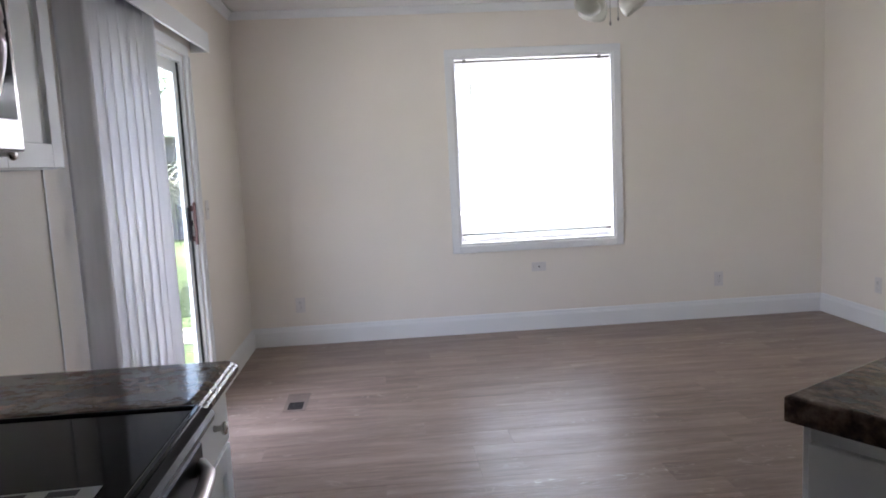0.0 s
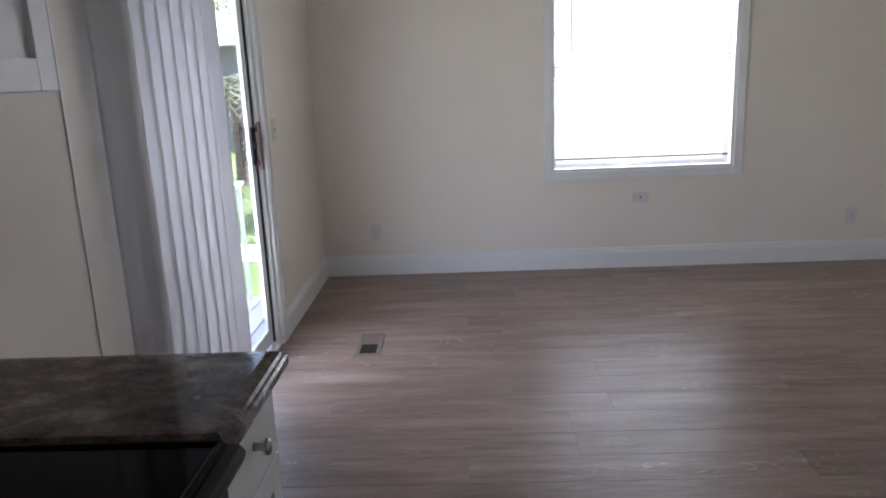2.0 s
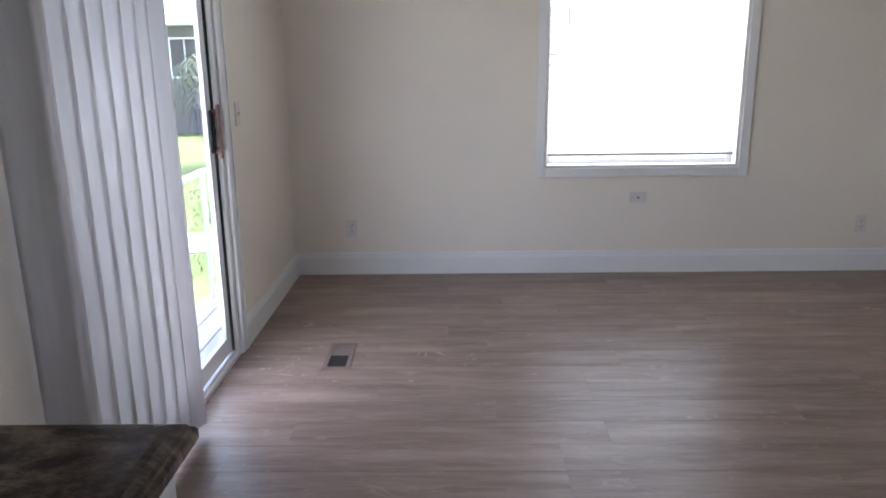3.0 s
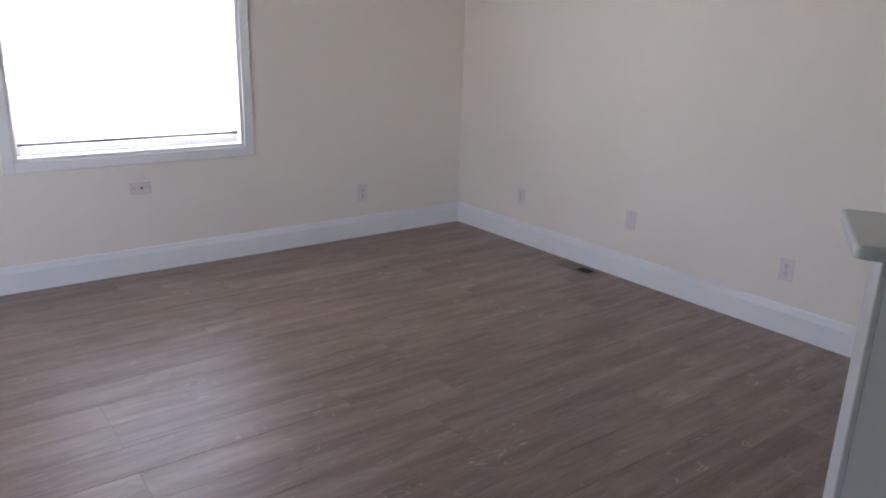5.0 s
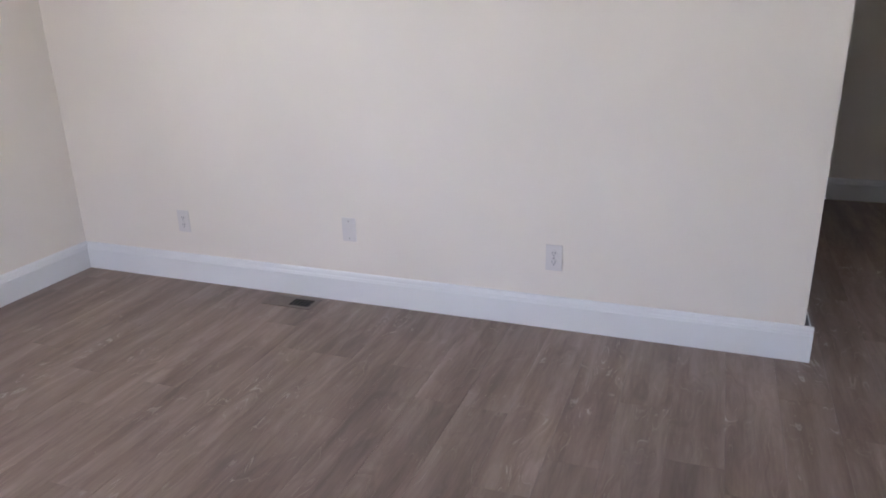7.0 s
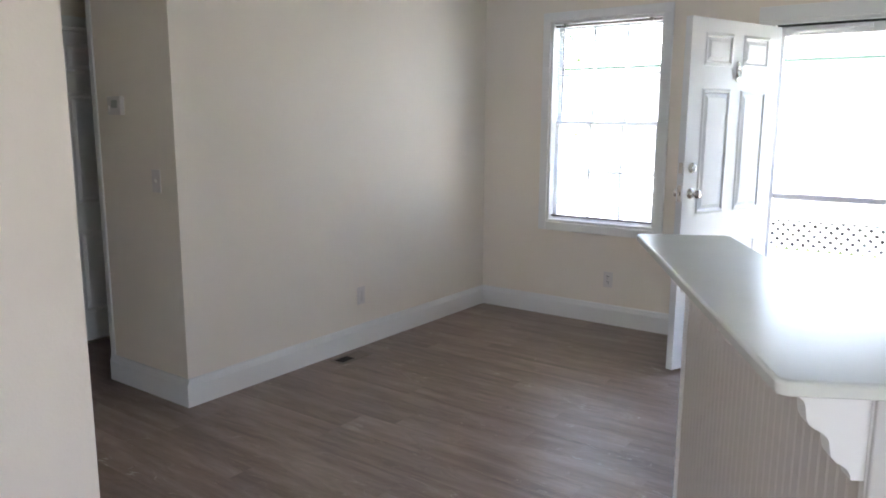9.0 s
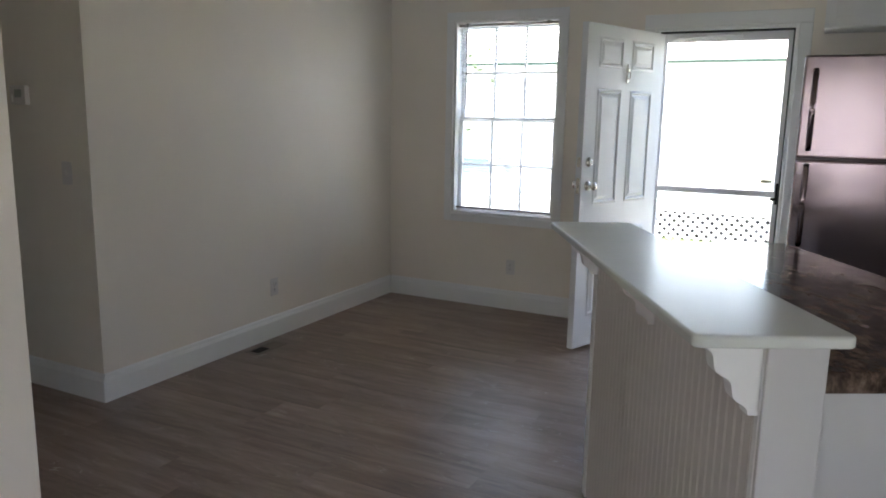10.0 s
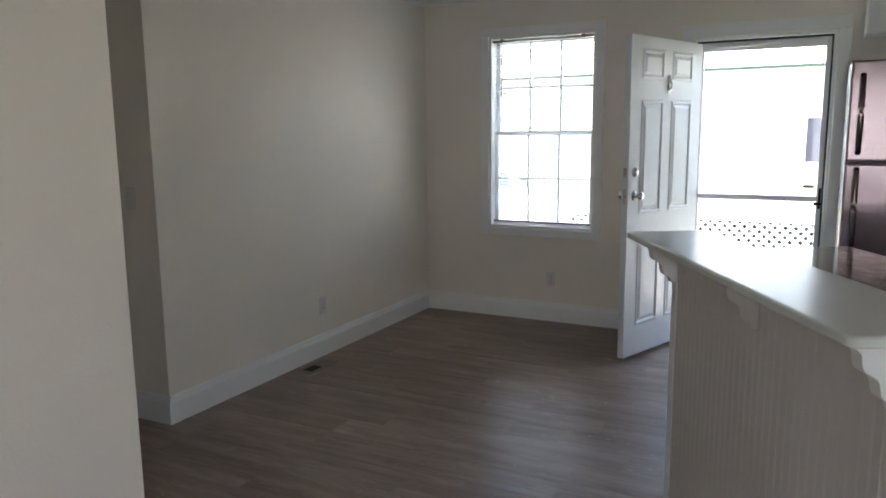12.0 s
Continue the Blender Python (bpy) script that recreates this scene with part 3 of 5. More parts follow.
def front_door():
    hinge = Vector((3.525, -7.500, 0.028))
    tip = Vector((3.818, -6.690, 0.028))
    d = tip - hinge
    ang = math.degrees(math.atan2(d.y, d.x))
    w, h, th = 0.860, 2.028, 0.044
    # the seen face lies on the line from hinge to tip, the leaf's thickness behind it (east)
    m = pose(hinge.x, hinge.y, hinge.z, 0, 0, ang) @ pose(0, -th / 2, 0)
    top = thing("door_1", m, "open white six-panel front door with nickel hardware", "door", "", "structure")
    leaf = panel_door(top, w, h, th, DOORWHITE)
    kx = w - 0.068
    for s in (1, -1):
        nm = (0, s, 0)
        bm = bmesh.new()
        knob(bm, (kx, s * th / 2, 1.048), nm)
        smooth(part("door_knob", bm, NICKEL, leaf, "satin nickel door knob"))
        bm = bmesh.new()
        mm = Matrix.Translation((kx, s * th / 2, 1.195)) @ Vector(nm).to_track_quat("Z", "Y").to_matrix().to_4x4()
        lathe(bm, [(0.031, 0), (0.031, 0.006), (0.024, 0.014), (0.020, 0.020), (0.012, 0.022)], mm, 20)
        if s < 0:
            box(bm, kx - 0.006, kx + 0.006, -th / 2 - 0.036, -th / 2 - 0.018, 1.18, 1.21, 0.002)
        part("deadbolt", bm, NICKEL, leaf, "satin nickel deadbolt")
    bm = bmesh.new()
    box(bm, w + 0.0005, w + 0.0025, -0.013, 0.013, 1.00, 1.096)
    box(bm, w + 0.0005, w + 0.0025, -0.013, 0.013, 1.165, 1.225)
    box(bm, w + 0.0025, w + 0.010, -0.006, 0.006, 1.038, 1.058, 0.002)
    part("latch_plate", bm, NICKEL, leaf)
    # knocker on the outer face, with its backplate and swinging ring
    bm = bmesh.new()
    kxm, kz, yk = w / 2, 1.735, th / 2
    box(bm, kxm - 0.010, kxm + 0.010, yk, yk + 0.005, kz - 0.045, kz + 0.045, 0.003)
    lathe(bm, [(0.017, 0), (0.016, 0.010), (0.008, 0.018)], Matrix.Translation((kxm, yk + 0.003, kz + 0.035)) @ Vector((0, 1, 0)).to_track_quat("Z", "Y").to_matrix().to_4x4(), 14)
    pts = [(kxm + 0.019 * math.sin(a), yk + 0.015, kz + 0.002 - 0.026 * math.cos(a)) for a in [math.pi * 2 * i / 20 for i in range(21)]]
    tube(bm, pts, 0.005, 8)
    lathe(bm, [(0.013, 0), (0.013, 0.008)], Matrix.Translation((kxm, yk + 0.003, kz - 0.035)) @ Vector((0, 1, 0)).to_track_quat("Z", "Y").to_matrix().to_4x4(), 14)
    lathe(bm, [(0.008, 0), (0.010, 0.014), (0.003, 0.026)], Matrix.Translation((kxm, yk + 0.004, kz + 0.044)), 12)
    part("knocker", bm, NICKEL, leaf, "ornate nickel door knocker")
    for z in (0.22, 1.02, 1.80):
        part("hinge", cyl(bmesh.new(), (-0.004, -th / 2 - 0.005, z - 0.05), (-0.004, -th / 2 - 0.005, z + 0.05), 0.007, n=10), NICKEL, leaf)
    return top


front_door()


def front_frame():
    w, h = SD[1] - SD[0], SD[3]
    top = thing("front_door_frame", pose(SD[0], YS, 0), "white front door frame with casing and threshold", "door frame", "", "structure")
    part("jamb", boxed(0, 0.022, -T, 0, 0, h, bevel=0.002), TRIM, top)
    part("jamb", boxed(w - 0.022, w, -T, 0, 0, h, bevel=0.002), TRIM, top)
    part("head_jamb", boxed(0.022, w - 0.022, -T, 0, h - 0.022, h, bevel=0.002), TRIM, top)
    for nm, b in (("door_stop", (0.022, 0.034, -0.075, -0.05, 0.02, h - 0.022)), ("door_stop", (w - 0.034, w - 0.022, -0.075, -0.05, 0.02, h - 0.022)), ("door_stop", (0.034, w - 0.034, -0.075, -0.05, h - 0.034, h - 0.022))):
        part(nm, boxed(*b), RUBBER, top, "dark weatherstrip on the stop")
    part("side_casing", boxed(-0.075, 0, 0, 0.016, 0, h, bevel=0.004), TRIM, top)
    part("side_casing", boxed(w, w + 0.075, 0, 0.016, 0, h, bevel=0.004), TRIM, top)
    part("head_casing", boxed(-0.075, w + 0.075, 0, 0.016, h, h + 0.085, bevel=0.004), TRIM, top)
    part("threshold", boxed(0.022, w - 0.022, -T, -0.004, -0.01, 0.018, bevel=0.004), ALU, top)
    bm = bmesh.new()
    box(bm, 0.0215, 0.024, -0.045, -0.012, 1.03, 1.10)
    box(bm, 0.0215, 0.024, -0.045, -0.012, 1.17, 1.25)
    part("strike_plate", bm, NICKEL, top)
    return top


front_frame()


def storm_door():
    """A closed aluminium storm door in the outer half of the opening."""
    x0, x1 = SD[0] + 0.024, SD[1] - 0.024
    w, h = x1 - x0, SD[3] - 0.05
    top = thing("storm_door", pose(x0, YS - 0.105, 0.02), "closed grey aluminium storm door with clear glass", "storm door", "", "structure")
    s = 0.040
    part("stile", boxed(0, s, -0.016, 0.016, 0, h, bevel=0.003), ALU, top)
    part("stile", boxed(w - s, w, -0.016, 0.016, 0, h, bevel=0.003), ALU, top)
    for z0, z1 in ((h - 0.06, h), (0.976, 1.014), (0, 0.10)):
        part("rail", boxed(s, w - s, -0.015, 0.015, z0, z1, bevel=0.003), ALU, top)
    for z0, z1 in ((0.10, 0.976), (1.014, h - 0.06)):
        g = part("pane", boxed(s, w - s, -0.003, 0.003, z0, z1), GLASS, top)
        g.visible_shadow = False
    bm = bmesh.new()
    cyl(bm, (w - 0.10, 0.045, h - 0.035), (w - 0.42, 0.045, h - 0.025), 0.012, n=12)
    cyl(bm, (w - 0.42, 0.045, h - 0.025), (w - 0.50, 0.045, h - 0.022), 0.005, n=8)
    box(bm, w - 0.12, w - 0.08, 0.014, 0.05, h - 0.05, h - 0.02, 0.002)
    box(bm, w - 0.52, w - 0.49, 0.014, 0.05, h - 0.035, h - 0.01, 0.002)
    part("closer", bm, ALU, top, "tubular door closer")
    bm = bmesh.new()
    box(bm, 0.012, 0.028, 0.016, 0.022, 0.93, 1.07, 0.002)
    box(bm, 0.010, 0.055, 0.03, 0.042, 0.955, 0.975, 0.004)
    box(bm, 0.014, 0.026, 0.018, 0.034, 0.957, 0.973)
    part("latch_handle", bm, BLACKPL, top, "small dark latch handle")
    part("sticker", boxed(0.055, 0.125, 0.0032, 0.0038, 1.065, 1.09), plastic("pale_yellow_label", (0.55, 0.55, 0.30), 0.5), top, "small pale yellow label")
    return top


storm_door()


# ---- hall door ----
def hall_door():
    w, h = HD[1] - HD[0], HD[3]
    top = thing("door_2", pose(XB, HD[0], 0, 0, 0, 90), "closed white panelled hall door with dark hinges", "door", "", "structure")
    # local: x north along the wall, y to the west (room)
    leaf = panel_door(top, w - 0.05, h - 0.045, 0.036, DOORWHITE)
    leaf.location = (0.025, -0.02, 0.018)
    for z in (0.30, 1.08, 1.83):
        bm = bmesh.new()
        cyl(bm, (w - 0.022, 0.004, z - 0.047), (w - 0.022, 0.004, z + 0.047), 0.008, n=10)
        box(bm, w - 0.05, w + 0.004, -0.0015, 0.0035, z - 0.045, z + 0.045)
        part("hinge", bm, BRONZE, top, "dark metal hinge")
    bm = bmesh.new()
    knob(bm, (0.085, 0.0, 0.95), (0, 1, 0))
    smooth(part("door_knob", bm, NICKEL, top))
    part("jamb", boxed(w - 0.02, w, -T, -0.001, 0, h), TRIM, top)
    part("jamb", boxed(0, 0.02, -T, -0.001, 0, h), TRIM, top)
    part("head_jamb", boxed(0.02, w - 0.02, -T, -0.001, h - 0.02, h), TRIM, top)
    part("side_casing", boxed(w, w + 0.065, 0, 0.015, 0, h, bevel=0.003), TRIM, top)
    part("side_casing", boxed(-0.065, 0, 0, 0.015, 0, h, bevel=0.003), TRIM, top)
    part("head_casing", boxed(-0.065, w + 0.065, 0, 0.015, h, h + 0.065, bevel=0.003), TRIM, top)
    return top


hall_door()

# ---- kitchen along the west wall ----
def shaker(top, name, x, y0, y1, z0, z1, rail=0.055, th=0.019):
    """A flat-panel cabinet front whose face looks east from x."""
    d = part(name, boxed(x, x + th - 0.011, y0 + rail - 0.006, y1 - rail + 0.006, z0 + rail - 0.006, z1 - rail + 0.006), CABINET, top)
    for nm, b in (("stile", (y0, y0 + rail, z0, z1)), ("stile", (y1 - rail, y1, z0, z1)), ("rail", (y0 + rail, y1 - rail, z0, z0 + rail)), ("rail", (y0 + rail, y1 - rail, z1 - rail, z1))):
        part(nm, boxed(x + 0.0005, x + th, *b, bevel=0.0015), CABINET, d)
    return d


def cab_knob(parent, p):
    bm = bmesh.new()
    m = Matrix.Translation(p) @ Vector((1, 0, 0)).to_track_quat("Z", "Y").to_matrix().to_4x4()
    lathe(bm, [(0.008, 0), (0.0065, 0.010), (0.007, 0.016), (0.014, 0.020), (0.0165, 0.025), (0.013, 0.030), (0.004, 0.032)], m, 16)
    smooth(part("knob", bm, NICKEL, parent, "satin nickel knob"))


CY0, CY1 = -4.155, -3.795          # base cabinet beside the stove
FX = 0.632                         # cabinet face


def base_cabinet():
    top = thing("base_cabinet", pose(0, 0, 0), "white base cabinet with drawer and shaker door", "cabinet")
    bm = bmesh.new()
    box(bm, 0.004, FX, CY0, CY1, 0.10, 0.865)
    box(bm, 0.004, FX - 0.07, CY0 + 0.002, CY1 - 0.002, 0.0, 0.10)
    part("body", bm, CABINET, top)
    dr = part("drawer_front", boxed(FX, FX + 0.019, CY0 + 0.012, CY1 - 0.012, 0.70, 0.850, bevel=0.002), CABINET, top)
    cab_knob(dr, (FX + 0.019, (CY0 + CY1) / 2 + 0.024, 0.778))
    dn = shaker(top, "door", FX, CY0 + 0.012, CY1 - 0.012, 0.115, 0.690)
    cab_knob(dn, (FX + 0.019, CY1 - 0.315, 0.640))


base_cabinet()


def edge_profile(t=0.04):
    """Outline of a counter's shaped front edge: (outwards, up), from top to bottom."""
    return [(-0.034, 0.0), (-0.022, -0.001), (-0.012, -0.006), (-0.008, -0.012), (-0.004, -0.014), (0.0, -0.020), (0.0, -0.034), (-0.004, -t)]


def counter(name, m, x0, x1, y0, y1, z, sides, label, prof=None):
    """A laminate worktop: the slab with a stepped, shaped edge on the sides named (e, n, w, s)."""
    bm = bmesh.new()
    prof = prof or edge_profile()
    rings = []
    for o, dz in prof:
        a = x0 - (o if "w" in sides else 0)
        b = x1 + (o if "e" in sides else 0)
        c = y0 - (o if "s" in sides else 0)
        d = y1 + (o if "n" in sides else 0)
        rings.append([bm.verts.new(v) for v in ((a, c, z + dz), (b, c, z + dz), (b, d, z + dz), (a, d, z + dz))])
    # the flat slab inside, and the shaped edge that runs round it
    lo = z + prof[-1][1]
    inner = [v.co.copy() for v in rings[0]]
    sb = boxed(inner[0].x, inner[1].x, inner[0].y, inner[2].y, lo, z)
    under = [bm.verts.new((v.x, v.y, lo)) for v in inner]
    for a, b in list(zip(rings, rings[1:])) + [(rings[-1], under)]:
        for i in range(4):
            bm.faces.new((a[i], a[(i + 1) % 4], b[(i + 1) % 4], b[i]))
    bmesh.ops.dissolve_degenerate(bm, dist=1e-5, edges=bm.edges[:])
    top = thing(name, m, label, "countertop")
    part("slab", sb, LAMINATE, top)
    part("edge", bm, LAMINATE, top, "shaped dark laminate edge")
    return top


wt = counter("countertop", pose(0, 0, 0), 0.002, 0.684, -4.160, -3.787, 0.905, "ens", "dark brown stone-look laminate countertop")
bs = bmesh.new()
prism(bs, [(0.002, 0), (0.030, 0), (0.030, 0.066), (0.020, 0.078), (0.002, 0.080)], 0.350, Matrix(((1, 0, 0, 0), (0, 0, -1, -3.800), (0, 1, 0, 0.906), (0, 0, 0, 1))))
part("backsplash", bs, LAMINATE, wt, "low brown laminate backsplash")


def stove():
    y0, y1 = -4.925, -4.165
    top = thing("stove", pose(0, 0, -0.010), "black glass-top electric stove with stainless handle", "stove")
    xf = 0.655
    part("body", boxed(0.02, xf - 0.03, y0, y1, 0.05, 0.885), BLACKPL, top)
    for x in (0.06, xf - 0.09):
        for y in (y0 + 0.05, y1 - 0.05):
            part("foot", cyl(bmesh.new(), (x, y, 0.010), (x, y, 0.052), 0.018), BLACKPL, top)
    # rounded cooktop frame, thicker lip at the front
    bm = bmesh.new()
    prism(bm, [(0.02, 0.0), (xf + 0.030, 0.0), (xf + 0.052, 0.012), (xf + 0.056, 0.026), (xf + 0.050, 0.036), (xf + 0.030, 0.040), (0.02, 0.040)], y1 - y0,
          Matrix(((1, 0, 0, 0), (0, 0, -1, y1), (0, 1, 0, 0.872), (0, 0, 0, 1))))
    part("cooktop_frame", bm, BLACKPL, top)
    rim = bmesh.new()
    box(rim, 0.086, xf + 0.026, y1 - 0.017, y1 - 0.004, 0.9105, 0.9215, 0.004, 2)
    box(rim, 0.086, xf + 0.026, y0 + 0.004, y0 + 0.017, 0.9105, 0.9215, 0.004, 2)
    box(rim, xf + 0.0185, xf + 0.034, y0 + 0.010, y1 - 0.010, 0.9105, 0.9205, 0.004, 2)
    part("cooktop_rim", rim, BLACKGLASS, top, "raised glossy black rim")
    part("cooktop_glass", boxed(0.09, xf + 0.018, y0 + 0.018, y1 - 0.018, 0.9105, 0.9165, bevel=0.0025), BLACKGLASS, top)
    bg = bmesh.new()
    box(bg, 0.02, 0.085, y0, y1, 0.912, 1.07, 0.008)
    part("backguard", bg, BLACKPL, top)
    # sloping front strip, oven door with window, bowed handle, drawer
    bm = bmesh.new()
    prism(bm, [(xf - 0.03, 0.852), (xf + 0.014, 0.852), (xf + 0.034, 0.872), (xf - 0.03, 0.872)], y1 - y0 - 0.004, Matrix(((1, 0, 0, 0), (0, 0, -1, y1 - 0.002), (0, 1, 0, 0), (0, 0, 0, 1))))
    part("front_strip", bm, BLACKPL, top)
    od = part("oven_door", boxed(xf - 0.03, xf + 0.026, y0 + 0.004, y1 - 0.004, 0.25, 0.846, bevel=0.006), BLACKPL, top)
    part("oven_window", boxed(xf + 0.0262, xf + 0.029, y0 + 0.10, y1 - 0.10, 0.36, 0.68), BLACKGLASS, od)
    bm = bmesh.new()
    n = 14
    tube(bm, [(xf + 0.040 + 0.032 * math.sin(math.pi * i / n) ** 0.6 if 0 < i < n else xf + 0.026, y0 + 0.03 + (y1 - y0 - 0.06) * i / n, 0.800) for i in range(n + 1)], 0.016, 12)
    smooth(part("handle", bm, BAR_STEEL, od, "bowed stainless handle"))
    part("drawer", boxed(xf - 0.03, xf + 0.022, y0 + 0.004, y1 - 0.004, 0.06, 0.24, bevel=0.006), BLACKPL, top)


stove()


def leaflet():
    """A printed sheet with dark squares that lies on the stove."""
    top = thing("printed_sheet", pose(0.318, -4.612, 0.9075, 0, 0, 3), "white printed sheet with dark squares on the stove", "paper")
    part("sheet", boxed(-0.02, 0.31, 0.0, 0.062, 0, 0.0008), plastic("paper", (0.40, 0.41, 0.42), 0.4), top)
    for i in range(4):
        for j in range(2):
            part("printed_square", boxed(0.0 + i * 0.078, 0.046 + i * 0.078, 0.006 + j * 0.028, 0.027 + j * 0.028, 0.0009, 0.0011), plastic("dark_ink", (0.06, 0.06, 0.07), 0.6), top)


leaflet()


def microwave():
    y0, y1, z0, z1 = -4.865, -4.100, 1.398, 1.83
    xb, xf = 0.300, 0.368
    top = thing("microwave", pose(0, 0, 0), "stainless over-range microwave with black glass and bowed handle", "microwave")
    part("body", boxed(0.004, xb, y0 + 0.004, y1 - 0.004, z0, z1, bevel=0.004), BLACKPL, top)
    bm = bmesh.new()
    box(bm, 0.05, xb - 0.03, y0 + 0.06, y1 - 0.06, z0 - 0.003, z0 - 0.001)
    part("grease_filter", bm, STEEL, top)
    part("front", boxed(xb, xf, y0, y1, z0 + 0.042, z1, bevel=0.006, seg=2), STEEL, top, "stainless front")
    part("door_glass", boxed(xf + 0.0002, xf + 0.004, y0 + 0.03, y1 - 0.187, z0 + 0.105, z1 - 0.05, bevel=0.001), BLACKGLASS, top)
    part("control_panel", boxed(xf + 0.0002, xf + 0.004, y1 - 0.183, y1 - 0.026, z0 + 0.105, z1 - 0.05, bevel=0.001), BLACKGLASS, top)
    bm = bmesh.new()
    n = 16
    hy = y1 - 0.205
    tube(bm, [(xf + 0.006 + 0.058 * math.sin(math.pi * i / n) ** 0.75 if 0 < i < n else xf, hy, z0 + 0.085 + 0.32 * i / n) for i in range(n + 1)], 0.019, 12)
    smooth(part("handle", bm, BAR_STEEL, top, "bowed stainless handle"))
    part("vent_grille", boxed(xf + 0.0002, xf + 0.003, y0 + 0.03, y1 - 0.03, z1 - 0.032, z1 - 0.012), BLACKPL, top)


microwave()


def wall_cabinet(name, y0, y1, z0, z1, x, knobs):
    top = thing(name, pose(0, 0, 0), "white shaker wall cabinet with nickel knob", "cabinet")
    part("body", boxed(0.003, x - 0.019, y0, y1, z0, z1), CABINET, top)
    d = shaker(top, "door", x - 0.018, y0 + 0.003, y1 - 0.003, z0 + 0.003, z1 - 0.003, 0.058)
    if knobs:
        cab_knob(d, (x + 0.001, y0 + 0.033, z0 + 0.034))


wall_cabinet("wall_cabinet", -4.095, -3.757, 1.407, 2.25, 0.297, True)
wall_cabinet("wall_cabinet", -4.865, -4.100, 1.84, 2.25, 0.297, False)


# ---- peninsula: u runs away along the bar, v across to the kitchen ----
# local axes: x = u, y = -v
PENM = pose(2.671, -3.666, 0, 0, 0, -60.1)
BARM = pose(2.688, -3.656, 0, 0, 0, -60.84)     # the bar stands a little askew to the cabinets
V0, V1 = 0.168, 0.270              # half wall's two faces
U0, U1 = 0.078, 1.446


BARZ = 1.068                       # under side of the bar top


def half_wall():
    top = thing("half_wall", BARM, "white half wall clad in beadboard under the bar", "half wall")
    part("core", boxed(U0, U1, -V1 - 0.018, -V0 - 0.010, 0, BARZ), CABINET, top)
    bw = 0.0405
    n = int((U1 - U0 - 0.05) / bw)
    bm = bmesh.new()
    prism(bm, [(0.0, 0.0), (0.0, 0.0074), (0.002, 0.0088), (0.0045, 0.0094), (0.007, 0.0088), (0.0085, 0.0078), (0.010, 0.009), (bw - 0.0001, 0.009), (bw - 0.0001, 0.0)], 1.0,
          Matrix(((1, 0, 0, 0), (0, 1, 0, 0), (0, 0, 1, 0), (0, 0, 0, 1))))
    bmesh.ops.recalc_face_normals(bm, faces=bm.faces)
    me = bpy.data.meshes.new("beadboard_strip")
    bm.to_mesh(me)
    bm.free()
    me.materials.append(BEAD)
    for i in range(n):
        ob = new("beadboard_strip", me)
        ob.parent = top
        ob.location = (U0 + 0.022 + i * bw, -V0 - 0.010, 0.012)
    part("corner_board", boxed(U0, U0 + 0.020, -V0 - 0.012, -V0 + 0.003, 0, BARZ, bevel=0.002), TRIM, top)
    part("corner_board", boxed(U0 + 0.023 + n * bw, U1, -V0 - 0.012, -V0 + 0.003, 0, BARZ, bevel=0.002), TRIM, top)
    part("top_rail", boxed(U0 + 0.022, U0 + 0.022 + n * bw, -V0 - 0.010, -V0 + 0.001, 0.985, BARZ), BEAD, top)
    part("end_board", boxed(U0 - 0.012, U0 - 0.0002, -V1 - 0.018, -V0 + 0.002, 0, BARZ, bevel=0.002), END_SHADE, top)
    return top


half_wall()


def bar_top():
    """A painted board with rounded corners and a softened edge."""
    top = thing("bar_top", BARM @ pose(0, 0, BARZ), "glossy white painted bar top", "bar top")
    u0, u1, v0, v1, r = 0.018, 1.51, 0.0, 0.314, 0.020

    def outline(i):
        pts = []
        for cx, cy, a0 in ((u1 - r, -v0 - r, 0), (u0 + r, -v0 - r, 90), (u0 + r, -v1 + r, 180), (u1 - r, -v1 + r, 270)):
            for k in range(7):
                a = radians(a0 + 15 * k)
                pts.append((cx + (r - i) * math.cos(a), cy + (r - i) * math.sin(a)))
        return pts
    def loft(levels, closed):
        bm = bmesh.new()
        rings = [[bm.verts.new((x, y, z)) for x, y in outline(i)] for i, z in levels]
        pairs = list(zip(rings, rings[1:])) + ([(rings[-1], rings[0])] if closed else [])
        for a, b in pairs:
            for i in range(len(a)):
                bm.faces.new((a[i], a[(i + 1) % len(a)], b[(i + 1) % len(b)], b[i]))
        if not closed:
            bm.faces.new(rings[0][::-1])
            bm.faces.new(rings[-1])
        bmesh.ops.recalc_face_normals(bm, faces=bm.faces)
        return bm
    part("board", loft(((0.016, 0.0005), (0.016, 0.025)), False), BARTOP, top)
    part("nosing", loft(((0.0161, 0.0005), (0.003, 0.0005), (0.0, 0.003), (0.0, 0.019), (0.002, 0.023), (0.006, 0.025), (0.0161, 0.025)), True), BARTOP, top, "softly rounded white edge")


bar_top()


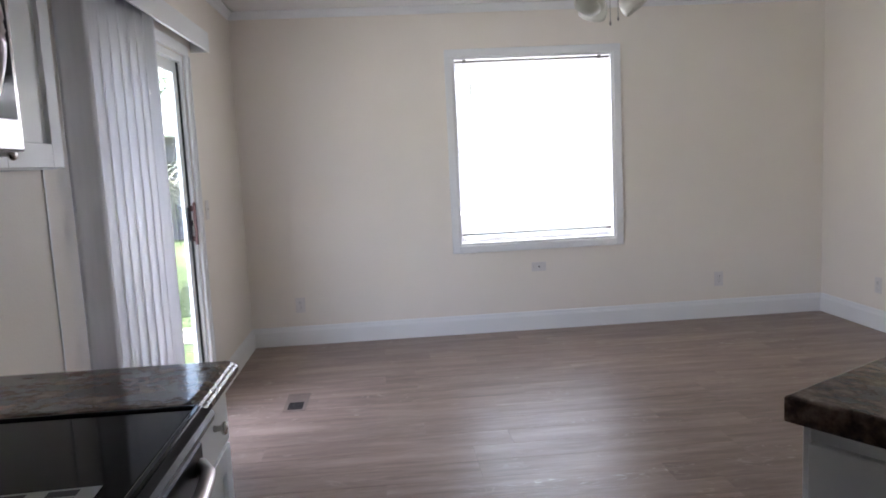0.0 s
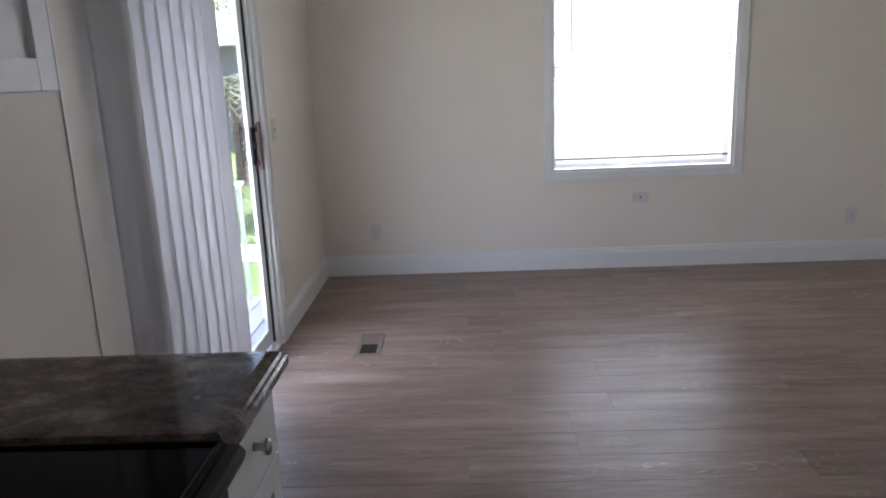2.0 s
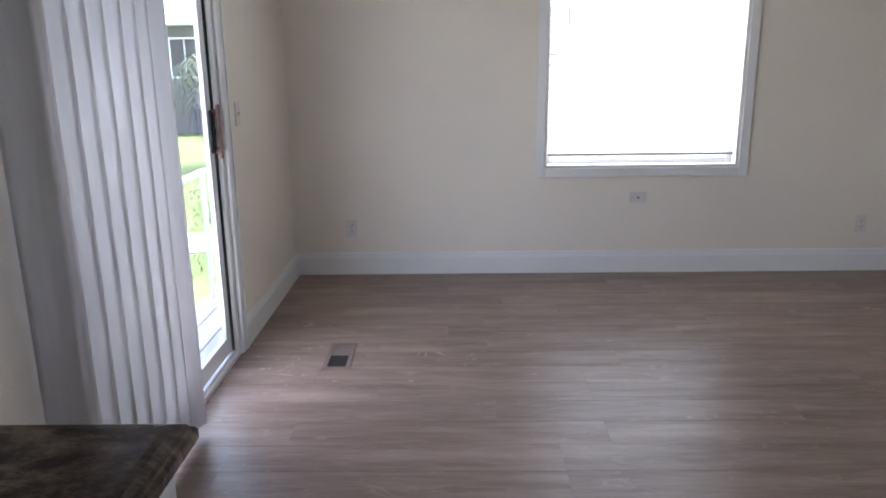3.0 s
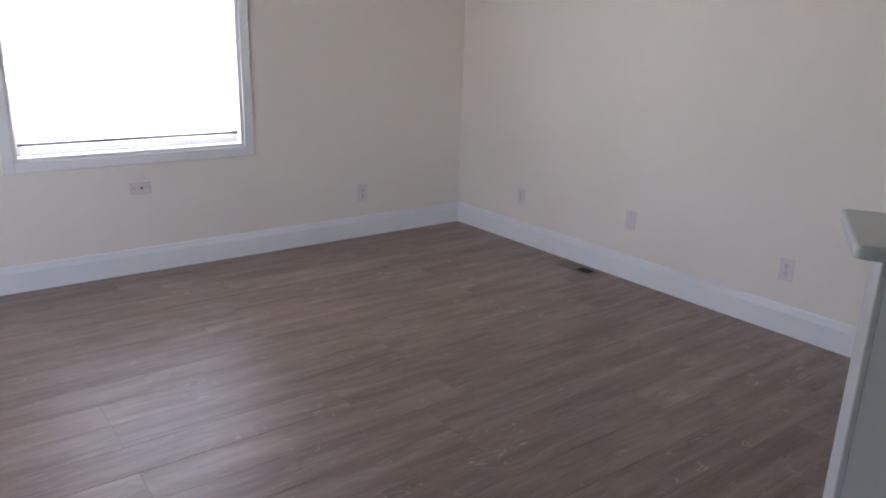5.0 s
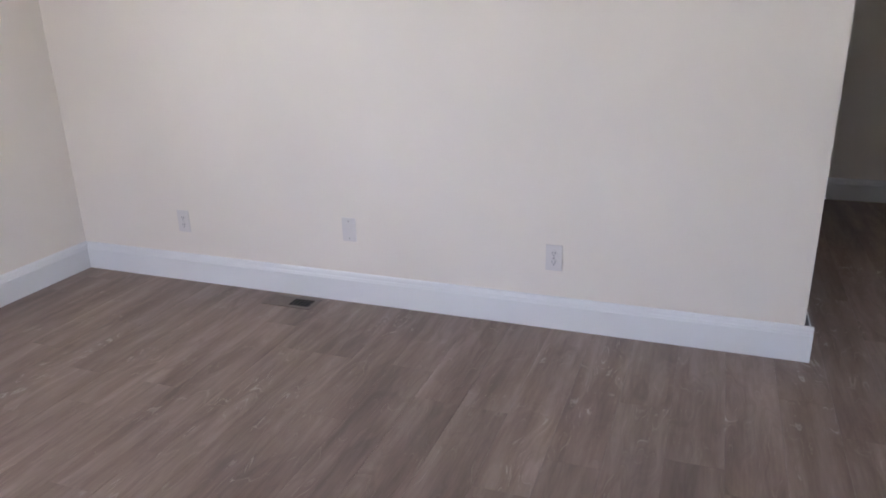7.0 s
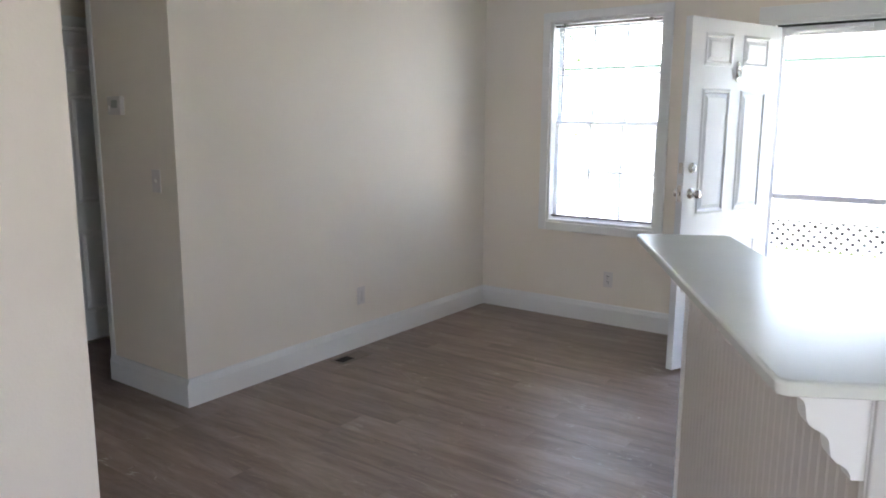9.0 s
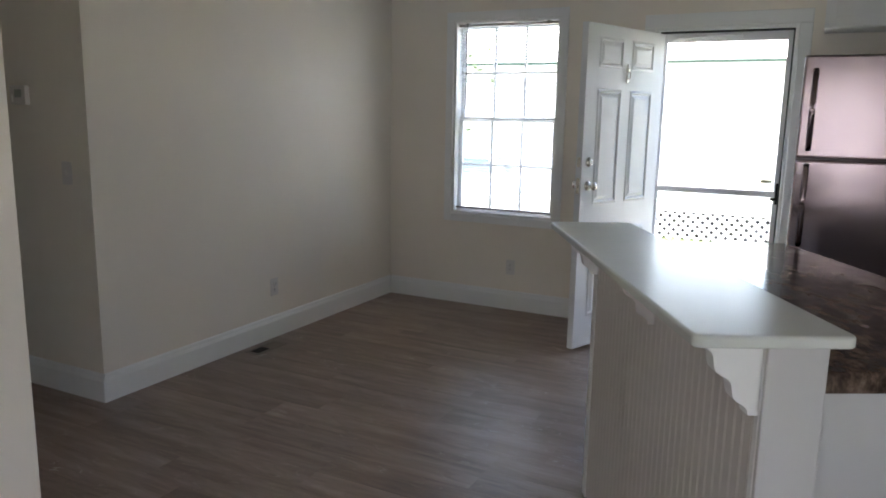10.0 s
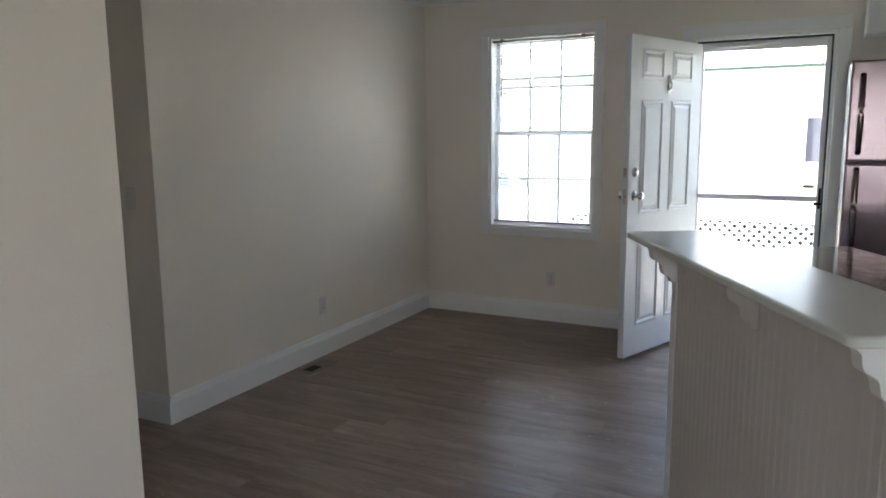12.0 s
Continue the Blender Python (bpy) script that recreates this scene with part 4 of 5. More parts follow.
def corbel(u, mat, label):
    """A scrolled wooden bracket between the half wall and the overhang."""
    top = thing("corbel", BARM @ pose(u, -V0 + 0.0035, BARZ - 0.0005), label, "bracket", "bar brackets")
    o = [(0, 0), (1.0, 0), (1.0, 0.075), (0.955, 0.11), (0.88, 0.135), (0.82, 0.17), (0.785, 0.225), (0.775, 0.30), (0.76, 0.37), (0.72, 0.43), (0.65, 0.47),
         (0.56, 0.505), (0.49, 0.55), (0.455, 0.61), (0.44, 0.69), (0.415, 0.765), (0.36, 0.815), (0.28, 0.85), (0.21, 0.89), (0.17, 0.945), (0.155, 1.0), (0, 1.0)]
    o = [(x * 0.126, -z * 0.157) for x, z in o]
    bm = bmesh.new()
    prism(bm, o, 0.038, Matrix(((0, 0, 1, 0), (1, 0, 0, 0), (0, 1, 0, 0), (0, 0, 0, 1))))
    part("scroll", bm, mat, top)
    return top


for u, mat, tone in ((0.082, TRIM, "white"), (0.725, BEAD, "beige"), (1.395, TRIM, "white")):
    corbel(u, mat, tone + " painted scroll bracket under the bar")


def peninsula():
    u0, u1, v0, v1 = 0.264, 1.69, V1 + 0.003, 1.160
    top = thing("peninsula_cabinet", PENM, "white peninsula base cabinet with plain end panel", "cabinet")
    bm = bmesh.new()
    box(bm, u0, u1, -v1 + 0.02, -v0, 0.09, 0.892)
    box(bm, u0 + 0.002, u1 - 0.002, -v1 + 0.10, -v0 - 0.01, 0, 0.09)
    part("body", bm, CABINET, top)
    # Same greyed white as the half wall's end, to hold down its brightness.
    part("end_panel", boxed(u0 - 0.014, u0 - 0.0005, -v1 + 0.02, -v0, 0.0, 0.892, bevel=0.002), END_SHADE, top)
    n = 4
    for i in range(n):
        a = u0 + (u1 - u0) * i / n + 0.006
        b = u0 + (u1 - u0) * (i + 1) / n - 0.006
        d = part("door", boxed(a + 0.05, b - 0.05, -v1 + 0.012, -v1 + 0.0195, 0.15, 0.64), CABINET, top)
        for nm, x0, x1, z0, z1 in (("stile", a, a + 0.055, 0.10, 0.69), ("stile", b - 0.055, b, 0.10, 0.69), ("rail", a + 0.055, b - 0.055, 0.10, 0.155), ("rail", a + 0.055, b - 0.055, 0.635, 0.69)):
            part(nm, boxed(x0, x1, -v1 + 0.001, -v1 + 0.019, z0, z1, bevel=0.0015), CABINET, d)
        part("drawer_front", boxed(a, b, -v1 + 0.001, -v1 + 0.0195, 0.70, 0.86, bevel=0.002), CABINET, top)


peninsula()
counter("countertop", PENM, 0.236, 1.96, -1.176, -V1 - 0.001, 0.943, "wse", "dark brown stone-look laminate peninsula countertop", [(-0.006, 0.0), (-0.002, -0.0015), (0.0, -0.005), (0.0, -0.046), (-0.002, -0.049)])


def fridge():
    x0, x1, yb, yf, h, sp = 1.87, 2.645, -7.49, -6.80, 1.85, 1.292
    top = thing("refrigerator", pose(0, 0, 0), "stainless top-freezer refrigerator with long bowed handles", "refrigerator")
    skin = metal("dark_stainless", (0.215, 0.168, 0.172), 0.15, (1, 1, 30))
    side = paint("fridge_side_grey", (0.16, 0.155, 0.155), 0.4, 200.0, 0.1)
    part("body", boxed(x0, x1, yb, yf - 0.07, 0.02, h, bevel=0.004), side, top, "dark grey side")
    for nm, z0, z1 in (("fridge_door", 0.06, sp - 0.006), ("freezer_door", sp + 0.006, h - 0.004)):
        d = part(nm, boxed(x0, x1, yf - 0.065, yf, z0, z1, bevel=0.012, seg=3), skin, top, "brushed stainless door")
        hz0, hz1 = (sp - 0.48, sp - 0.03) if z0 < 1 else (sp + 0.05, h - 0.08)
        bm = bmesh.new()
        bow = [(x1 - 0.060, yf + 0.004 + 0.046 * math.sin(math.pi * i / 14) ** 0.6, hz0 + (hz1 - hz0) * i / 14) for i in range(15)]
        tube(bm, bow, 0.015, 12)
        smooth(part("handle", bm, skin, d, "long bowed vertical handle"))
    part("toe_grille", boxed(x0 + 0.02, x1 - 0.02, yf - 0.06, yf - 0.04, 0.0, 0.055), BLACKPL, top)


fridge()


def fridge_cabinet():
    x0, x1 = 1.80, 2.573
    top = thing("wall_cabinet", pose(0, 0, 0), "white wall cabinet above the refrigerator", "cabinet")
    part("body", boxed(x0, x1, YS + 0.003, -7.20, 2.03, 2.46), CABINET, top)
    for a, b in ((x0 + 0.004, (x0 + x1) / 2 - 0.002), ((x0 + x1) / 2 + 0.002, x1 - 0.004)):
        bm = bmesh.new()
        for p, q, r, s in ((a, a + 0.055, 2.034, 2.456), (b - 0.055, b, 2.034, 2.456), (a + 0.055, b - 0.055, 2.034, 2.089), (a + 0.055, b - 0.055, 2.401, 2.456)):
            box(bm, p, q, -7.1995, -7.181, r, s, 0.0015)
        box(bm, a + 0.055, b - 0.055, -7.1995, -7.191, 2.089, 2.401)
        part("door", bm, CABINET, top)


fridge_cabinet()


# ---- wall plates ----
def wall_m(x, y, z, face):
    """A pose on a wall: local y points to the room. face: n, s, e or w, the way the wall looks."""
    return pose(x, y, z, 0, 0, {"n": 0, "s": 180, "e": -90, "w": 90}[face])


def plate(bm, w=0.072, h=0.116):
    box(bm, -w / 2, w / 2, 0.0, 0.0055, -h / 2, h / 2, 0.0022, 2)


def outlet(m):
    top = thing("outlet", m, "white duplex wall outlet", "outlet", "wall outlets")
    bm = bmesh.new()
    plate(bm)
    part("plate", bm, PLATE, top)
    for z in (-0.0205, 0.0205):
        bm = bmesh.new()
        lathe(bm, [(0.0165, 0), (0.0165, 0.0075), (0.0158, 0.0082)], Matrix.Translation((0, 0, z)) @ pose(0, 0, 0, -90), 18)
        s = part("socket", bm, PLATE, top)
        bm = bmesh.new()
        box(bm, -0.0075, -0.0050, 0.0080, 0.0086, z - 0.001, z + 0.009)
        box(bm, 0.0050, 0.0075, 0.0080, 0.0086, z - 0.001, z + 0.008)
        cyl(bm, (0, 0.0080, z - 0.008), (0, 0.0086, z - 0.008), 0.0028, n=10)
        part("slots", bm, BLACKPL, s)
    bm = bmesh.new()
    cyl(bm, (0, 0.005, 0), (0, 0.0066, 0), 0.003, n=10)
    part("screw", bm, NICKEL, top)
    return top


def blank_plate(m, label):
    top = thing("blank_plate", m, label, "wall plate")
    bm = bmesh.new()
    plate(bm)
    part("plate", bm, PLATE, top)
    for z in (-0.042, 0.042):
        bm = bmesh.new()
        cyl(bm, (0, 0.005, z), (0, 0.0066, z), 0.003, n=10)
        part("screw", bm, NICKEL, top)


def light_switch(m):
    top = thing("light_switch", m, "white toggle light switch", "light switch", "light switches")
    bm = bmesh.new()
    plate(bm)
    part("plate", bm, PLATE, top)
    bm = bmesh.new()
    prism(bm, [(0.005, -0.010), (0.008, -0.010), (0.016, 0.006), (0.0135, 0.010), (0.005, 0.010)], 0.009, Matrix(((0, 0, 1, -0.0045), (1, 0, 0, 0), (0, 1, 0, 0), (0, 0, 0, 1))))
    part("toggle", bm, PLATE, top)


def cable_plate(m):
    top = thing("cable_plate", m, "white wall plate with a cable socket, lying flat", "wall plate")
    bm = bmesh.new()
    plate(bm, 0.116, 0.072)
    part("plate", bm, PLATE, top)
    bm = bmesh.new()
    cyl(bm, (0, 0.005, 0), (0, 0.016, 0), 0.0055, n=12)
    part("socket", bm, BLACKPL, top, "dark coaxial socket")
    for x in (-0.042, 0.042):
        bm = bmesh.new()
        cyl(bm, (x, 0.005, 0), (x, 0.0066, 0), 0.003, n=10)
        part("screw", bm, BRONZE, top)


outlet(wall_m(0.378, 0, 0.315, "s"))
outlet(wall_m(3.742, 0, 0.318, "s"))
cable_plate(wall_m(2.266, 0, 0.507, "s"))
outlet(wall_m(XE, -0.699, 0.326, "w"))
blank_plate(wall_m(XE, -1.657, 0.367, "w"), "blank cream wall plate")
outlet(wall_m(XE, -2.634, 0.328, "w"))
outlet(wall_m(XD, -6.02, 0.344, "w"))
outlet(wall_m(4.586, YS, 0.336, "n"))
light_switch(wall_m(5.853, YH, 1.170, "n"))
light_switch(wall_m(0, -1.127, 1.151, "e"))


def thermostat():
    top = thing("thermostat", wall_m(6.163, YH, 1.55, "n"), "small white wall thermostat with grey display", "thermostat")
    part("case", boxed(-0.062, 0.062, 0, 0.026, -0.048, 0.048, bevel=0.005, seg=2), PLATE, top)
    part("display", boxed(-0.035, 0.02, 0.0262, 0.0272, -0.012, 0.028), plastic("lcd_grey", (0.38, 0.39, 0.35), 0.4), top)
    part("lever", boxed(0.036, 0.046, 0.0262, 0.032, -0.03, 0.0, bevel=0.001), PLATE, top)


thermostat()


# ---- floor registers ----
VENTBROWN = paint("brown_register_enamel", (0.185, 0.142, 0.118), 0.45, 80.0, 0.05)


# The register brown again, darkened for louvers shaded by the open duct.
LOUVER_SHADE = paint("shaded_brown_louver", (0.045, 0.030, 0.025), 0.5)


def floor_register(x0, x1, y0, y1, dark_south):
    cx, cy = (x0 + x1) / 2, (y0 + y1) / 2
    w, l = x1 - x0, y1 - y0
    top = thing("floor_register", pose(cx, cy, 0.0), "brown metal floor register with its damper half open", "floor vent", "floor registers")
    bm = bmesh.new()
    r = 0.021
    for b in ((-w / 2, w / 2, -l / 2, -l / 2 + r), (-w / 2, w / 2, l / 2 - r, l / 2), (-w / 2, -w / 2 + r, -l / 2 + r, l / 2 - r), (w / 2 - r, w / 2, -l / 2 + r, l / 2 - r)):
        box(bm, *b, 0.0003, 0.004)
    part("frame", bm, VENTBROWN, top)
    s = -1 if dark_south else 1
    a, b = sorted((0.0, s * (l / 2 - r)))
    # A flat near-black sheet stands in for the shade inside the duct.
    part("opening", boxed(-w / 2 + r, w / 2 - r, a, b, 0.0002, 0.0009), DUCT_SHADE, top, "flat dark sheet for the shade of the open duct")
    a, b = sorted((0.0, -s * (l / 2 - r)))
    part("damper", boxed(-w / 2 + r, w / 2 - r, a, b, 0.0002, 0.0022), VENTBROWN, top)
    n = 11
    for i in range(n):
        y = -l / 2 + r + (l - 2 * r) * (i + 0.5) / n
        part("louver", boxed(-w / 2 + r, w / 2 - r, y - 0.0012, y + 0.0012, 0.0011, 0.0036), LOUVER_SHADE if s * y > 0 else VENTBROWN, top)
    return top


floor_register(0.430, 0.560, -1.577, -1.259, True)
floor_register(4.452, 4.572, -1.50, -1.235, True)
floor_register(5.505, 5.622, -5.93, -5.655, False)


# ---- ceiling fan ----
def ceiling_fan():
    top = thing("ceiling_fan", pose(2.165, -2.2, -0.045), "white ceiling fan with frosted glass light cups", "ceiling fan")
    white = paint("fan_white", (0.78, 0.77, 0.74), 0.35)
    opal = plastic("opal_glass", (0.80, 0.78, 0.70), 0.25)
    part("canopy", lathe(bmesh.new(), [(0.03, 2.47), (0.065, 2.50), (0.07, 2.588)], None, 24), white, top)
    part("downrod", cyl(bmesh.new(), (0, 0, 2.40), (0, 0, 2.48), 0.012), white, top)
    part("motor", lathe(bmesh.new(), [(0.05, 2.25), (0.11, 2.27), (0.12, 2.33), (0.10, 2.39), (0.03, 2.405)], None, 28), white, top)
    for i in range(5):
        a = radians(20 + 72 * i)
        bm = bmesh.new()
        prism(bm, [(0.17, -0.05), (0.62, -0.068), (0.65, -0.04), (0.65, 0.04), (0.62, 0.068), (0.17, 0.05)], 0.006, pose(0, 0, 2.30, 0, 0, math.degrees(a)) @ pose(0, 0, 0, 10))
        part("blade", bm, white, top)
        bm = bmesh.new()
        prism(bm, [(0.09, -0.018), (0.20, -0.03), (0.20, 0.03), (0.09, 0.018)], 0.006, pose(0, 0, 2.292, 0, 0, math.degrees(a)) @ pose(0, 0, 0, 10))
        part("blade_arm", bm, white, top)
    part("light_kit", lathe(bmesh.new(), [(0.02, 2.15), (0.045, 2.17), (0.055, 2.22), (0.05, 2.25)], None, 20), white, top)
    for i in range(3):
        a = radians(100 + 120 * i)
        d = Vector((math.cos(a), math.sin(a), 0))
        m = Matrix.Translation(d * 0.075 + Vector((0, 0, 2.185))) @ (d * 0.75 + Vector((0, 0, -1))).to_track_quat("Z", "Y").to_matrix().to_4x4()
        bm = lathe(bmesh.new(), [(0.022, 0), (0.035, 0.02), (0.062, 0.055), (0.070, 0.09), (0.066, 0.12), (0.060, 0.12), (0.062, 0.09), (0.054, 0.058), (0.02, 0.03)], m, 22)
        smooth(part("light_cup", bm, opal, top, "frosted glass light cup"))
    for x, z in ((0.012, 2.03), (0.05, 2.05)):
        bm = bmesh.new()
        cyl(bm, (x, -0.03, z), (x, -0.03, 2.18), 0.0015, n=6)
        lathe(bm, [(0.003, 0), (0.006, 0.006), (0.003, 0.02)], Matrix.Translation((x, -0.03, z - 0.018)), 8)
        part("pull_chain", bm, BRONZE, top)


ceiling_fan()

# ---- outdoors ----
GZ = -0.74


def grass_mat():
    n = Nodes("lawn", 0.9)
    a = n.noise(0.5, 5)
    b = n.noise(40, 4)
    c = n.mix(b, (0.024, 0.052, 0.010), (0.062, 0.105, 0.026))
    n.color(n.mix(n.ramp(a, [(0.45, (0, 0, 0)), (0.62, (1, 1, 1))]), c, (0.085, 0.11, 0.045)))
    n.bump(b, 0.6, 0.03)
    return n.mat


GRASS = grass_mat()
SIDING = paint("white_siding", (0.78, 0.78, 0.77), 0.5, 60.0, 0.1)
CONCRETE = paint("pale_concrete", (0.33, 0.32, 0.30), 0.8, 40.0, 0.3, 0.15)
DECKPAINT = paint("pale_deck_paint", (0.40, 0.39, 0.39), 0.5, 50.0, 0.2, 0.1)
TAUPE = paint("grey_brown_siding", (0.13, 0.12, 0.135), 0.7, 20.0, 0.2, 0.2)
GREENTRIM = paint("green_gutter", (0.010, 0.034, 0.022), 0.5)
ROOFM = paint("white_metal_roof", (0.72, 0.73, 0.72), 0.45, 20.0, 0.1)
BARK = paint("bark", (0.16, 0.12, 0.095), 0.9, 30.0, 1.0, 0.4, 0.02)
LEAF = Nodes("leaf", 0.6)
LEAF.color(LEAF.mix(LEAF.add("ShaderNodeNewGeometry").outputs["Random Per Island"], (0.035, 0.075, 0.015), (0.10, 0.16, 0.04)))
LEAF = LEAF.mat
FROND = plastic("grey_green_palm_leaf", (0.045, 0.062, 0.035), 0.5)

bm = bmesh.new()
bmesh.ops.create_grid(bm, x_segments=40, y_segments=40, size=400, matrix=Matrix.Translation((0, 0, GZ)))
for v in bm.verts:
    if v.co.length > 30:
        v.co.z += noise.noise(v.co * 0.02) * 0.15
struct("ground", bm, GRASS, "green mown lawn with paler worn patches", "ground")
struct("driveway", boxed(-30, 30, -15.4, -9.4, GZ + 0.004, GZ + 0.02), CONCRETE, "pale concrete driveway", "driveway")
struct("path", boxed(-40, 12, 3.4, 4.3, GZ + 0.004, GZ + 0.02), CONCRETE, "pale concrete path across the lawn", "path")
struct("house_skirt", boxed(-T, XB + T, YS - T, T, GZ, -0.161), SIDING, "white skirting below the house", "wall")


def grass_tufts():
    """Short blades standing on the lawn beyond the deck."""
    rng = random.Random(21)
    verts, faces = [], []
    for i in range(9000):
        x, y = -1.6 - 5.4 * rng.random() ** 1.3, rng.uniform(-1.5, 9.0)
        if 3.3 < y < 4.4:
            continue
        a, hh = rng.uniform(0, 6.3), rng.uniform(0.03, 0.075)
        dx, dy = math.cos(a) * 0.009, math.sin(a) * 0.009
        lx, ly = rng.uniform(-0.03, 0.03), rng.uniform(-0.03, 0.03)
        b = len(verts)
        verts += [(x - dx, y - dy, GZ - 0.005), (x + dx, y + dy, GZ - 0.005), (x + lx, y + ly, GZ + hh)]
        faces.append((b, b + 1, b + 2))
    me = bpy.data.meshes.new("grass")
    me.from_pydata(verts, [], faces)
    me.materials.append(LEAF)
    tagged(new("grass", me), "short green lawn grass beside the deck", "grass", "", "stuff")


grass_tufts()


def deck():
    """A small side deck outside the patio door, with boards, posts and a stair rail that slopes down."""
    top = thing("deck", pose(0, 0, 0), "pale painted wooden side deck with railing and steps", "deck")
    x0, x1, y0, y1, z = -0.56, -T - 0.012, -3.2, -0.2, -0.075
    n = 3
    w = (x1 - x0) / n
    for i in range(n):
        part("board", boxed(x0 + i * w + 0.003, x0 + (i + 1) * w - 0.003, y0, y1, z - 0.03, z, bevel=0.003), DECKPAINT, top)
    part("rim", boxed(x0 + 0.002, x1 - 0.002, y0 + 0.02, y1 - 0.02, z - 0.18, z - 0.031), DECKPAINT, top)
    # a level rail on the outer edge, beside the steps
    for y in (-0.78, -0.26):
        part("post", boxed(x0 + 0.045, x0 + 0.072, y - 0.013, y + 0.013, GZ, z + 0.80, bevel=0.004), SIDING, top)
    part("rail", boxed(x0 + 0.035, x0 + 0.082, -0.82, -0.20, z + 0.80, z + 0.83, bevel=0.004), SIDING, top)
    for i in range(3):
        part("step", boxed(x0 - 0.27 * (i + 1), x0 - 0.27 * i, -2.1, -0.86, z - 0.165 * (i + 1) - 0.035, z - 0.165 * (i + 1), bevel=0.004), DECKPAINT, top)
        part("stringer", boxed(x0 - 0.27 * (i + 1) + 0.02, x0 - 0.27 * i - 0.02, -2.05, -2.0, GZ, z - 0.165 * (i + 1) - 0.036), DECKPAINT, top)
        part("stringer", boxed(x0 - 0.27 * (i + 1) + 0.02, x0 - 0.27 * i - 0.02, -0.96, -0.91, GZ, z - 0.165 * (i + 1) - 0.036), DECKPAINT, top)


deck()


def house(name, m, length, depth, label, win_at, lattice, trim, siding=None):
    """A long single-storey neighbour: lap siding, lattice skirt, windows, gutter and a low roof. Its front looks to local +y."""
    top = thing(name, m, label, "house")
    h = 2.60 - GZ
    s0 = 0.54
    bm = bmesh.new()
    n = 15
    ph = (h - s0) / n
    outline = [(0, s0)]
    for i in range(n):
        outline += [(0.018, s0 + i * ph), (0.004, s0 + (i + 1) * ph)]
    outline += [(-0.15, h), (-0.15, s0)]
    prism(bm, outline, length, Matrix(((0, 0, 1, -length / 2), (1, 0, 0, 0), (0, 1, 0, 0), (0, 0, 0, 1))))
    box(bm, -length / 2, length / 2, -depth, -0.16, s0, h)
    part("wall", bm, siding or SIDING, top)
    # Solid block; the shade under the house is put into its dim colour.
    part("underfloor", boxed(-length / 2 + 0.05, length / 2 - 0.05, -depth, -0.35, 0, s0), plastic("underfloor_shade", (0.10, 0.095, 0.11), 0.9), top, "solid block coloured dim for the shade under the house")
    if lattice:
        bm = bmesh.new()
        pitch, wd = 0.172, 0.052
        k = int(length / pitch) + 4
        for s in (1, -1):
            for i in range(-3, k):
                x = -length / 2 + i * pitch
                a, b = (x, x + s0) if s > 0 else (x + s0, x)
                hw = wd / math.sqrt(2)
                y = -0.012 if s > 0 else -0.026
                vs = [bm.verts.new((p, y + q, zz)) for q in (0, 0.010) for p, zz in ((a - hw, 0), (a + hw, 0), (b + hw, s0), (b - hw, s0))]
                for f in ((0, 1, 2, 3), (7, 6, 5, 4), (0, 4, 5, 1), (1, 5, 6, 2), (2, 6, 7, 3), (3, 7, 4, 0)):
                    bm.faces.new([vs[j] for j in f])
        tagged(part("lattice_skirt", bm, SIDING, top, "white lattice skirt"), kind="stuff")
    else:
        part("skirt", boxed(-length / 2, length / 2, -0.05, 0.0, 0, s0), siding or SIDING, top)
    bm = bmesh.new()
    prism(bm, [(0.38, h - 0.02), (-depth / 2, h + 1.05), (-depth - 0.38, h - 0.02), (-depth - 0.38, h - 0.10), (0.38, h - 0.10)], length + 0.6,
          Matrix(((0, 0, 1, -length / 2 - 0.3), (1, 0, 0, 0), (0, 1, 0, 0), (0, 0, 0, 1))))
    rf = part("roof", bm, ROOFM, top)
    part("gutter", boxed(-length / 2 - 0.3, length / 2 + 0.3, 0.38, 0.45, h - 0.085, h - 0.035, bevel=0.006), trim, rf)
    for wx, wz, ww, wh in win_at:
        fr = bmesh.new()
        box(fr, wx - ww / 2 - 0.06, wx + ww / 2 + 0.06, 0.016, 0.04, wz - 0.06, wz + wh + 0.06)
        wn = part("window", fr, SIDING, top)
        part("pane", boxed(wx - ww / 2, wx + ww / 2, 0.041, 0.046, wz, wz + wh), plastic("far_window_glass", (0.055, 0.055, 0.075), 0.15), wn)
        part("mullion", boxed(wx - 0.02, wx + 0.02, 0.047, 0.055, wz, wz + wh), SIDING, wn)
    return top


house("house", pose(2.5, -16.6, GZ), 24, 7, "white neighbour house with lattice skirt and green gutter", [(0.15, 1.64, 0.70, 0.77), (9.0, 1.6, 1.0, 1.2)], True, GREENTRIM)
# Added unseen house: its white front fills the north window and bounces light in.
house("house", pose(3.6, 6.2, GZ, 0, 0, 180), 9.5, 7, "unseen white house added to whiten the north window", [(-3, 1.6, 1.0, 1.2), (3, 1.6, 1.0, 1.2)], False, SIDING)
house("house", pose(-11, 18.6, GZ, 0, 0, 176), 16, 6, "grey-brown neighbour house with white roof across the lawn", [(-3.9, 1.75, 0.9, 1.1), (2, 1.6, 1.2, 1.2)], False, SIDING, TAUPE)


